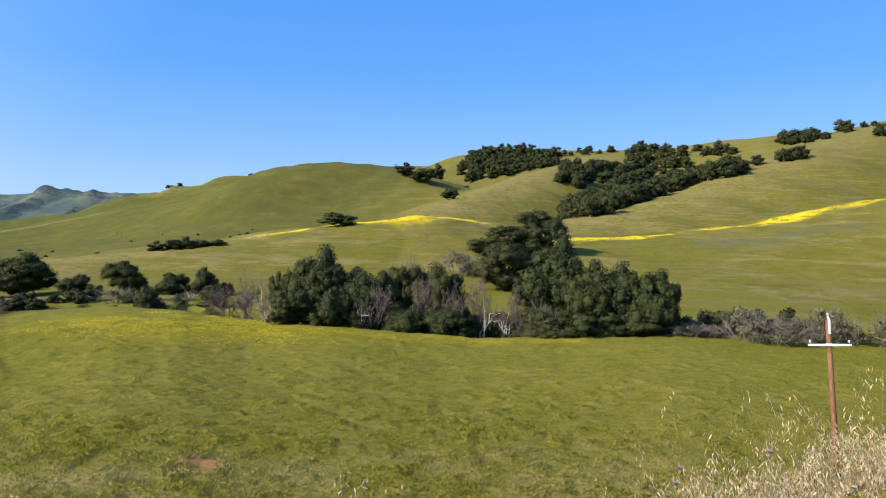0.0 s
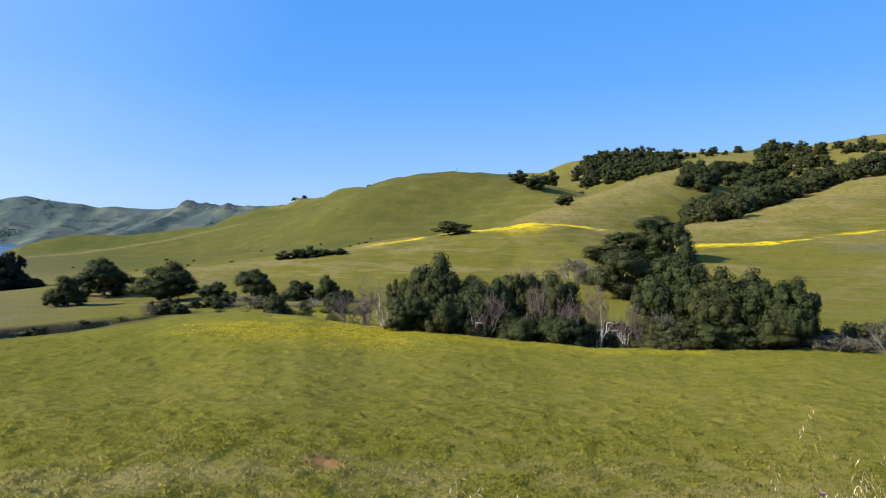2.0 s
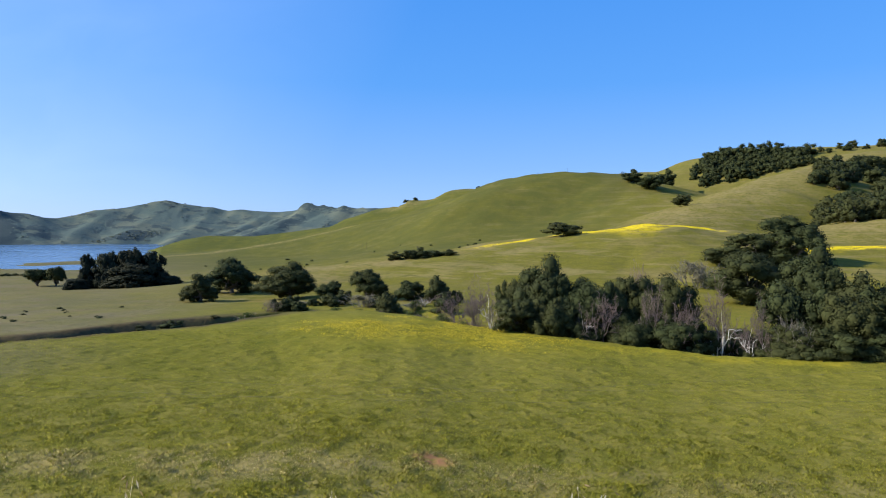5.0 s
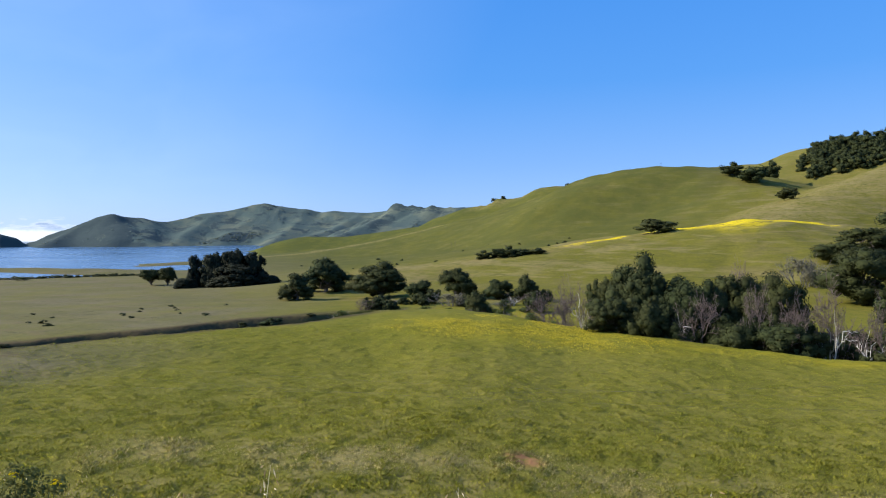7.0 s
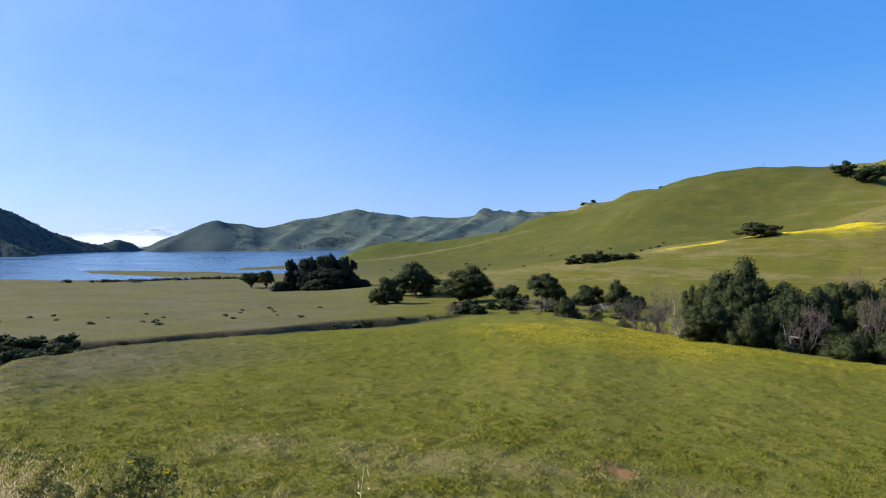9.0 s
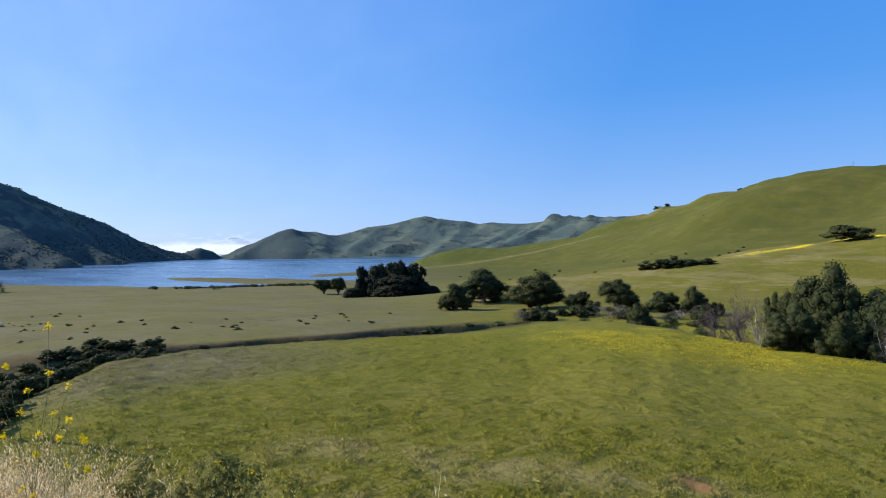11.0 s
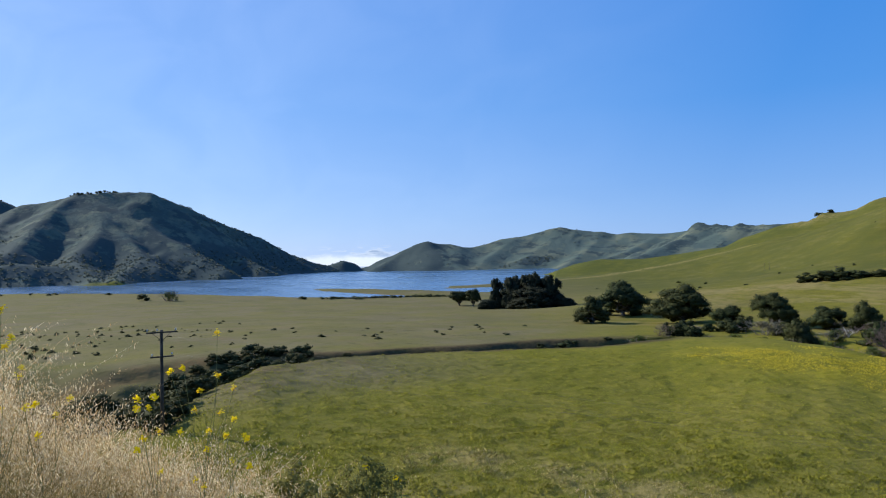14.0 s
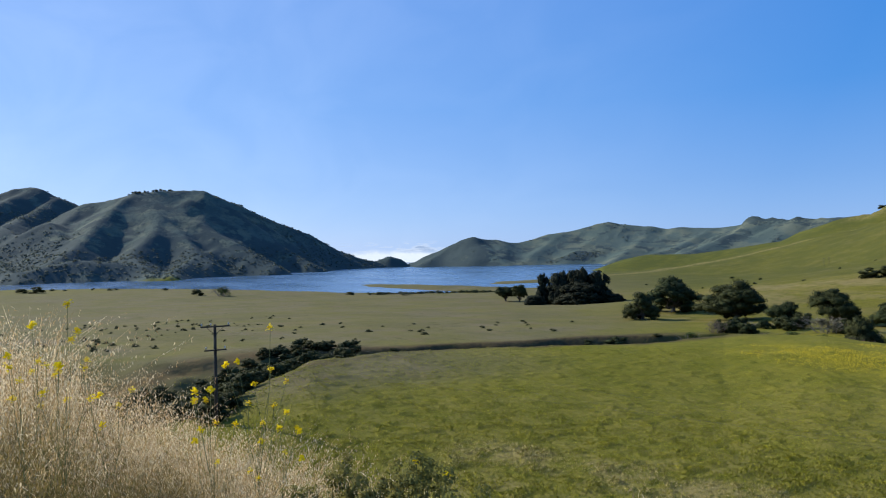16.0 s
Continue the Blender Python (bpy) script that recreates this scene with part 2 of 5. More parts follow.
# ---------------------------------------------------------------- landform
# Each ridge is a spine of (x, y, crest height, half width) in metres.
GREEN_HILL = [(-528, 562, 1.4, 70), (-503, 610, 4.6, 100), (-488, 641, 9.0, 140), (-463, 671, 15.0, 180),
    (-439, 699, 21.5, 220), (-413, 725, 30.4, 250), (-386, 744, 38.6, 270), (-357, 758, 46.0, 280), (-330, 772, 52.4,
    290), (-293, 776, 61.4, 290), (-265, 781, 71.0, 290), (-224, 784, 83.3, 290), (-198, 780, 92.1, 300), (-174, 770,
    96.8, 310), (-145, 761, 98.9, 330), (-110, 752, 100.7, 340), (-75, 731, 98.2, 310), (-36, 689, 85.5, 230), (-11, 640, 68.0, 170)]
BACK_SHOULDER = [(-725, 746, 0.3, 80), (-680, 774, 17.2, 130), (-649, 787, 22.7, 160), (-593, 818, 22.4, 180), (-544, 839, 29.4, 200),
    (-488, 856, 37.3, 220), (-455, 868, 52.0, 230), (-411, 879, 66.0, 230), (-377, 883, 67.1, 230), (-336, 889, 64.0, 220)]
KNOLL = [(-373, 852, 58.0, 90), (-360, 852, 69.0, 90), (-349, 851, 74.6, 110), (-331, 853, 75.5, 120), (-309, 851, 78.6, 130),
    (-284, 849, 90.1, 140), (-267, 849, 91.7, 150), (-255, 848, 90.8, 150), (-242, 846, 88.3, 150), (-206, 845, 82.1, 150)]
UPPER_RIDGE = [(-150, 1069, 109.3, 300), (-73, 1047, 125.6, 330), (-20, 1020, 123.7, 340), (38, 999, 140.9,
    360), (71, 987, 146.3, 370), (137, 960, 145.7, 380), (214, 936, 142.8, 380), (322, 894, 145.0, 380), (376, 861,
    151.4, 380), (419, 830, 152.4, 380), (464, 806, 147.5, 370), (498, 773, 152.8, 370), (591, 705, 159.3, 380),
    (754, 528, 159.3, 380)]
MIDDLE_SPUR = [(-17, 400, 33.5, 90), (-8, 430, 39.4, 110), (19, 500, 52.9, 130), (58, 577, 69.7, 150), (99, 653,
    86.6, 170), (141, 726, 100.0, 190), (189, 818, 116.8, 200)]
RIGHT_SPUR = [(52, 346, 26.9, 80), (71, 373, 31.7, 100), (114, 415, 42.0, 130), (167, 461, 56.2, 160), (229,
    511, 75.5, 190), (306, 573, 99.5, 220), (391, 651, 126.0, 260), (505, 696, 149.3, 300)]
LOW_SPUR = [(-140, 207, 11.6, 70), (-138, 244, 14.8, 100), (-103, 282, 20.8, 130), (-62, 314, 27.8, 150), (-39,
    328, 31.7, 160), (-13, 335, 35.2, 160), (5, 330, 34.6, 160), (19, 324, 32.8, 150), (38, 308, 27.8, 140)]
TERRACE = [(20, 252, 15.5, 100), (45, 262, 22.2, 120), (64, 274, 24.6, 140), (77, 280, 26.4, 155), (91, 285, 28.1, 165), (105, 288, 29.6, 170), (118, 291, 31.4, 175),
    (131, 292, 33.2, 180), (145, 293, 35.2, 185), (158, 293, 38.1, 195), (171, 294, 41.2, 200), (183, 293, 43.9, 205), (194, 291, 46.7, 210), (276, 231, 52.0, 220)]
FAR_HILLS = [(-1459, 853, 7.9), (-1447, 873, 23.6), (-1436, 892, 32.0), (-1424, 910, 36.0), (-1408, 936, 53.1), (-1395, 954, 64.5),
    (-1376, 982, 71.1), (-1373, 1002, 66.5), (-1363, 1050, 64.4), (-1360, 1086, 58.1), (-1353, 1110, 56.2), (-1344, 1152, 63.3),
    (-1329, 1199, 76.5), (-1313, 1246, 80.5), (-1295, 1293, 92.3), (-1276, 1340, 105.8), (-1266, 1363, 108.7), (-1238, 1388, 102.7),
    (-1168, 1421, 93.4), (-1129, 1441, 84.0), (-1100, 1450, 87.3), (-1022, 1482, 82.4), (-972, 1503, 87.4), (-753, 1580, 95.7), (-453, 1690, 106.4)]
FAR_SPUR_A = [(-1367, 976, 67.9), (-1313, 949, 42.3), (-1245, 941, 20.8), (-1173, 935, 3.4)]
FAR_SPUR_B = [(-1305, 1240, 77.1), (-1280, 1164, 56.9), (-1237, 1077, 30.8), (-1179, 991, 9.9)]
FAR_SPUR_C = [(-1259, 1356, 105.1), (-1214, 1274, 69.2), (-1175, 1172, 36.9), (-1132, 1073, 14.6)]
FAR_SPUR_D = [(-1162, 1414, 90.0), (-1103, 1320, 55.2), (-1056, 1202, 27.6), (-1004, 1087, 6.0)]
FAR_SPUR_E = [(-1016, 1474, 79.2), (-990, 1357, 51.7), (-958, 1231, 29.6), (-927, 1089, 15.4)]
FAR_SPUR_F = [(-1399, 930, 50.0), (-1377, 872, 27.4), (-1319, 795, 9.4)]
ROCKY_SPUR = [(-762, 1252, 88.1), (-761, 1175, 60.4), (-761, 1103, 40.9), (-759, 1031, 25.7)]
ROCKY_RANGE = [(-875, 1218, 40.5), (-837, 1233, 53.8), (-795, 1248, 73.5), (-778, 1253, 83.3), (-764, 1256, 91.5), (-749, 1259, 87.5),
    (-733, 1263, 83.2), (-700, 1270, 83.7), (-687, 1271, 89.7), (-674, 1273, 84.5), (-651, 1279, 81.1), (-620, 1285, 82.9), (-518, 1300, 76.0), (-400, 1330, 70.0)]
KNOB = [(-1456, 755, 20.0, 50), (-1447, 772, 27.1, 60), (-1437, 790, 20.0, 50)]
# the dark mountain: its crests, then the spurs that run down to the water, as (x, y, height)
BACK_PEAK = [(-1876, -306, 186.0), (-1896, -118, 184.5), (-1900, -52, 199.1), (-1900, -23, 212.5), (-1900, 12, 218.1),
    (-1890, 36, 213.8), (-1879, 66, 194.0), (-1858, 95, 174.8), (-1795, 133, 144.6)]
MAIN_RIDGE = [(-1640, 15, 102.7), (-1619, 66, 132.5), (-1596, 108, 152.6), (-1585, 127, 157.1), (-1573, 150, 160.4),
    (-1550, 175, 165.4), (-1527, 200, 173.9), (-1518, 232, 176.6), (-1507, 265, 178.0), (-1492, 314, 180.8), (-1484, 330,
    179.4), (-1479, 353, 168.4), (-1472, 401, 151.4), (-1471, 438, 133.0), (-1466, 502, 106.1), (-1463, 570, 79.5), (-1456,
    638, 44.8), (-1443, 692, 23.0), (-1428, 723, 14.0)]
SPUR_A = [(-1512, 201, 167.8), (-1479, 220, 157.2), (-1419, 248, 133.3), (-1340, 287, 103.9), (-1272, 313, 76.7),
    (-1215, 334, 54.6), (-1159, 349, 35.9), (-1102, 361, 16.5)]
SPUR_B = [(-1468, 356, 162.5), (-1431, 377, 136.7), (-1371, 408, 97.1), (-1322, 428, 67.9), (-1270, 458, 36.3), (-1221,
    474, 17.5)]
SPUR_C = [(-1460, 422, 132.0), (-1408, 456, 94.1), (-1346, 485, 51.3), (-1292, 514, 21.2)]
SPUR_D = [(-1518, 196, 169.3), (-1462, 154, 142.4), (-1385, 122, 110.1), (-1317, 95, 81.6), (-1248, 73, 58.0), (-1179,
    47, 38.0)]
SPUR_E = [(-1497, 202, 160.5), (-1435, 210, 137.1), (-1372, 224, 115.1), (-1295, 197, 82.9), (-1229, 164, 54.7), (-1181,
    146, 38.9), (-1100, 150, 20.4), (-1019, 154, 5.9)]
SPUR_F = [(-1372, 224, 115.1), (-1318, 240, 91.5), (-1266, 248, 71.3), (-1194, 250, 44.0), (-1121, 257, 23.9)]
SPUR_G = [(-1587, 107, 149.4), (-1538, 83, 125.4), (-1479, 56, 103.5), (-1440, 36, 105.8), (-1359, 51, 78.1), (-1289,
    62, 55.1)]
SPUR_H = [(-1859, 65, 186.7), (-1740, 16, 145.8), (-1600, -25, 112.4), (-1530, -42, 100.9), (-1430, -10, 75.5), (-1340,
    18, 54.7), (-1260, 38, 41.6)]
SPUR_I = [(-1880, 12, 210.5), (-1800, -38, 174.9), (-1677, -105, 133.5), (-1513, -145, 91.3), (-1378, -87, 56.7),
    (-1200, -34, 26.8), (-1060, -5, 7.8)]
SPUR_J = [(-1235, 298, 49.1), (-1174, 250, 33.9), (-1073, 194, 14.0), (-1005, 174, 5.4)]
SPUR_K = [(-1429, 626, 35.1), (-1375, 548, 20.7), (-1309, 496, 9.7), (-1216, 432, 1.0)]
FOOTHILL = [(-1100, -5, 16.7), (-1129, 60, 31.3), (-1114, 120, 26.4), (-1089, 156, 18.5)]
SPIT = [(-600, 296, 0.3, 60), (-565, 300, 1.2, 90), (-500, 311, 1.5, 115), (-440, 318, 1.6, 115), (-395, 330, 1.5, 110)]
BAR = [(-500, 392, 0.8, 70), (-510, 420, 1.3, 110), (-500, 455, 1.5, 140), (-440, 490, 1.6, 140)]
CREEK = [(130, 75), (99, 99), (76, 113), (41, 113), (7, 109), (-22, 114), (-41, 121), (-63, 123), (-78, 116),
         (-86, 95), (-96, 65), (-99, 44), (-98, 32), (-95, 19), (-95, 7), (-105, -9), (-122, -44)]
STRAW_STRIP = [(-41, 29.5), (-35, 32.8), (-28, 34.6), (-21, 38), (-14.5, 40.5), (-8, 41)]     # dry grass on the rise of the field
VERGE = 28.45                       # level of the road's edge
BANK_TURN = radians(25)             # the bank faces this way


def smooth(a, b, v):
    s = np.clip((v - a) / (b - a), 0, 1)
    return s * s * (3 - 2 * s)


def value_noise(x, y, seed=0):
    """Smooth noise in -1 to 1 with cells of one unit."""
    xi, yi = np.floor(x), np.floor(y)
    fx, fy = x - xi, y - yi
    fx, fy = fx * fx * (3 - 2 * fx), fy * fy * (3 - 2 * fy)

    def corner(a, b):
        s = np.sin(a * 127.1 + b * 311.7 + seed * 74.7) * 43758.5453
        return 2 * (s - np.floor(s)) - 1
    return ((corner(xi, yi) * (1 - fx) + corner(xi + 1, yi) * fx) * (1 - fy)
            + (corner(xi, yi + 1) * (1 - fx) + corner(xi + 1, yi + 1) * fx) * fy)


def fractal(x, y, size, octaves=4, seed=0):
    total, gain = 0, 1.0
    for k in range(octaves):
        total = total + gain * value_noise(x / size * 2 ** k + 17 * k, y / size * 2 ** k - 9 * k, seed + k)
        gain *= 0.5
    return total


def spine_distance(x, y, spine):
    """Distance to a spine, with its other columns and the arc length there, blended where two stretches are about as near."""
    parts, run = [], 0.0
    for a, b in zip(spine, spine[1:]):
        dx, dy = b[0] - a[0], b[1] - a[1]
        ll = dx * dx + dy * dy
        s = np.clip(((x - a[0]) * dx + (y - a[1]) * dy) / ll, 0, 1)
        d = np.hypot(x - a[0] - s * dx, y - a[1] - s * dy)
        parts.append((d, s, a[2:], b[2:], run, ll ** 0.5))
        run += ll ** 0.5
    best = parts[0][0]
    for p in parts[1:]:
        best = np.minimum(best, p[0])
    total, arc = 0, 0
    columns = [0] * (len(spine[0]) - 2)
    for d, s, ca, cb, start, length in parts:
        weight = ((best + 1) / (d + 1)) ** 10
        total = total + weight
        arc = arc + weight * (start + s * length)
        for k in range(len(columns)):
            columns[k] = columns[k] + weight * (ca[k] + s * (cb[k] - ca[k]))
    return (best, *[c / total for c in columns], arc / total)


def ridge(x, y, base, spine, gullies=0.0, seed=0):
    """A rounded hill along a spine."""
    d, crest, width, arc = spine_distance(x, y, spine)
    w = width * (1 + 0.06 * fractal(x, y, 210, 2, seed))
    q = np.clip(d / w, 0, 1)
    shape = 0.5 + 0.5 * np.cos(np.pi * q)
    if gullies:
        wx, wy = x + 40 * value_noise(x / 170, y / 170, seed + 8), y + 40 * value_noise(x / 170, y / 170, seed + 9)
        cut = (np.abs(value_noise(wx / 150, wy / 150, seed + 3)) + 0.5 * np.abs(value_noise(wx / 66, wy / 66, seed + 5))
               + 0.22 * np.abs(value_noise(wx / 29, wy / 29, seed + 6)))
        shape = shape * (1 - gullies * (1 - np.clip(cut * 1.1, 0, 1)) * np.sin(np.pi * q) ** 1.3)
    return np.maximum(crest - base, 0) * shape


def crags(x, y, base, spines, round_off=7.0, rills=0.0, seed=0):
    """Steep mountain flanks: each spine is a (slope, crest line); they meet in sharp spurs and narrow gullies."""
    total = np.zeros_like(x)
    bend = 1 + 0.10 * fractal(x, y, 160, 3, seed)
    for slope, spine in spines:
        d, crest, arc = spine_distance(x, y, spine)
        away = np.sqrt(d * d + 25) - 5
        flank = crest - slope * away * bend
        if rills:
            flank = flank - rills * smooth(5, 60, d) * (1 - np.abs(value_noise((arc + 0.3 * d) / 36, d / 160, seed + 3))) ** 2
        total = np.logaddexp(total, (flank - base) / round_off)
    return np.maximum(round_off * (total - 0.7 * np.minimum(1, np.exp(0.7 - total))), 0)


def height(x, y):
    x, y = np.asarray(x, float), np.asarray(y, float)
    r = np.hypot(x, y)
    turn = np.degrees(np.arctan2(-x, y))
    # valley floor, sinking from the field to the lake
    shore = np.interp(turn, [20, 36, 42, 43, 44, 46, 54, 66, 74, 82, 91, 110], [1600, 1600, 1400, 1100, 780, 540, 470, 505, 600, 730, 830, 900])
    shore = shore * (1 + 0.03 * fractal(x, y, 90, 3, 4))
    plain = np.interp(r, [0, 125, 190, 290, 460, 800], [14.3, 13.6, 11, 6.5, 2.0, 1.0])
    plain = plain - smooth(shore - 4, shore + 45, r) * 9
    plain = plain + 0.5 * fractal(x, y, 60, 3, 2) * smooth(120, 180, r)
    # ground that lifts towards the hills on the north side
    side = smooth(38, 12, turn) * (turn > -150)
    plain = plain * (1 - side) + side * (13.2 + 24 * smooth(170, 900, r))
    ridges = [ridge(x, y, plain, GREEN_HILL, 0.09, 1), ridge(x, y, plain, UPPER_RIDGE, 0.10, 2),
              ridge(x, y, plain, MIDDLE_SPUR, 0.05, 3), ridge(x, y, plain, RIGHT_SPUR, 0.05, 4),
              ridge(x, y, plain, LOW_SPUR, 0.03, 5), ridge(x, y, plain, TERRACE, 0.06, 6),
              ridge(x, y, plain, BACK_SHOULDER, 0.04, 14), ridge(x, y, plain, KNOLL, 0.03, 15), ridge(x, y, plain, KNOB, 0, 8),
              crags(x, y, plain, [(0.30, FAR_HILLS)] + [(0.36, spur) for spur in (FAR_SPUR_A, FAR_SPUR_B, FAR_SPUR_C, FAR_SPUR_D, FAR_SPUR_E, FAR_SPUR_F)], 5.0, 4.0, 7),
              crags(x, y, plain, [(0.42, ROCKY_RANGE), (0.45, ROCKY_SPUR)], 3.0, 6.0, 16),
              crags(x, y, plain, [(0.56, MAIN_RIDGE), (0.50, BACK_PEAK), (0.42, FOOTHILL)] + [(0.52, spur) for spur in
                    (SPUR_A, SPUR_B, SPUR_C, SPUR_D, SPUR_E, SPUR_F, SPUR_G, SPUR_H, SPUR_I, SPUR_J, SPUR_K)], 3.0, 5.0, 9),
              ridge(x, y, plain, SPIT, 0, 10), ridge(x, y, plain, BAR, 0, 11)]
    lift = sum(h ** 8 for h in ridges) ** 0.125
    z = plain + lift
    z = z + lift * 0.012 * fractal(x, y, 45, 3, 11) + smooth(1000, 1250, r) * np.minimum(lift, 40) * 0.045 * fractal(x, y, 70, 5, 12)
    z = z + smooth(3, 12, lift) * smooth(160, 260, r) * smooth(1000, 800, r) * 0.55 * fractal(x, y, 17, 4, 13)
    z = z + 9 * smooth(45, 5, spine_distance(x, y, ROCKY_RANGE)[0]) * np.clip(fractal(x, y, 34, 3, 18) - 0.1, 0, 1) + 5 * smooth(30, 4, spine_distance(x, y, KNOLL[:5])[0]) * np.clip(fractal(x, y, 16, 2, 19), 0, 1)
    # creek bed, and the wide gully where it turns towards the road
    d, arc = spine_distance(x, y, CREEK)
    wide = 8.5 + 1.5 * smooth(225, 245, arc) + 12 * smooth(285, 320, arc) + 13 * smooth(312, 345, arc) + 1.2 * value_noise(arc / 9, d * 0, 21)
    deep = 2.2 + 0.4 * smooth(200, 240, arc) + 2.1 * smooth(275, 310, arc)
    z = z - deep * (1 - smooth(0.58 - 0.40 * smooth(275, 310, arc), 0.97, d / wide + 0.10 * fractal(x, y, 7, 2, 23))) * (1 + 0.15 * fractal(x, y, 6, 3, 22))
    # the near field: a low dome with small hummocks
    field = smooth(150, 95, r)
    swell = np.interp(turn, [-34, -29, -20, -11, -4, 12, 17, 22, 27, 34, 42, 49, 58, 66, 72, 80], [-1.1, -1.0, -0.7, -1.2, -1.5, -0.9, -0.9, -0.1, -0.1, -1.4, -1.3, -1.1, -1.1, -0.5, -0.2, -0.9])
    z = z + swell * smooth(35, 85, r) * smooth(165, 115, r)
    # the field rises once more to its lip above the creek
    course = sorted((math.degrees(math.atan2(-cx, cy)), math.hypot(cx, cy)) for cx, cy in CREEK)
    bank_at = np.interp(turn, [c[0] for c in course], [c[1] for c in course])
    lip = np.interp(turn, [-34, -28, -20, -10, -3, 4, 10, 16, 21, 26, 33, 40, 46, 53, 60, 65, 69, 73, 80], [1.2, 0.95, 1.1, 0.75, 0.6, 0.55, 1.0, 0.9, 0.9, 1.2, 1.6, 1.1, 1.2, 1.5, 1.4, 1.8, 2.3, 1.6, 0.0])
    z = z + lip * smooth(bank_at - 65, bank_at - 16, r) * smooth(bank_at - 2, bank_at - 8, r)
    z = z + 0.75 * smooth(122, 92, r) + field * (0.35 * fractal(x, y, 34, 3, 31) + 0.08 * fractal(x, y, 4.4, 3, 32) + 0.13 * smooth(0.1, 0.9, fractal(x, y, 1.15, 2, 33)) * smooth(28, 34, r))
    # the road's bank
    u = -x * math.sin(BANK_TURN) + y * math.cos(BANK_TURN)
    v = -x * math.cos(BANK_TURN) - y * math.sin(BANK_TURN)
    edge = 1.7 + 0.25 * value_noise(v / 3, v * 0, 41) - 0.9 * smooth(2, 14, np.abs(v))
    drop = np.clip(u - edge, 0, None)
    bank = VERGE - 0.55 * drop ** 1.12 - 0.12 * smooth(-2, 0, u - edge) + 0.05 * fractal(x, y, 1.3, 2, 42)
    bank = np.where(u < -8, VERGE, bank)
    k = 1.2
    mix = np.clip(0.5 + 0.5 * (bank - z) / k, 0, 1)
    return z * (1 - mix) + bank * mix + k * mix * (1 - mix)


# ---------------------------------------------------------------- building helpers
def mesh_of(name, verts, faces, material, soft=True, normals=None):
    """A mesh from arrays; faces all have the same number of corners. normals: the soft shading of leafy masses."""
    verts, faces = np.asarray(verts, np.float32), np.asarray(faces, np.int32)
    me = bpy.data.meshes.new(name)
    me.vertices.add(len(verts))
    me.vertices.foreach_set("co", verts.ravel())
    me.loops.add(faces.size)
    me.loops.foreach_set("vertex_index", faces.ravel())
    me.polygons.add(len(faces))
    me.polygons.foreach_set("loop_start", np.arange(0, faces.size, faces.shape[1], dtype=np.int32))
    me.polygons.foreach_set("use_smooth", np.full(len(faces), soft or normals is not None))
    me.update(calc_edges=True)
    if normals is not None:
        me.normals_split_custom_set_from_vertices(np.asarray(normals, np.float32))
    me.materials.append(material)
    return me


def part(name, me, parent, label=""):
    ob = new(name, me)
    ob.parent = parent
    return tagged(ob, label) if label else ob


def ground_z(x, y):
    return float(height(np.array([x]), np.array([y]))[0])


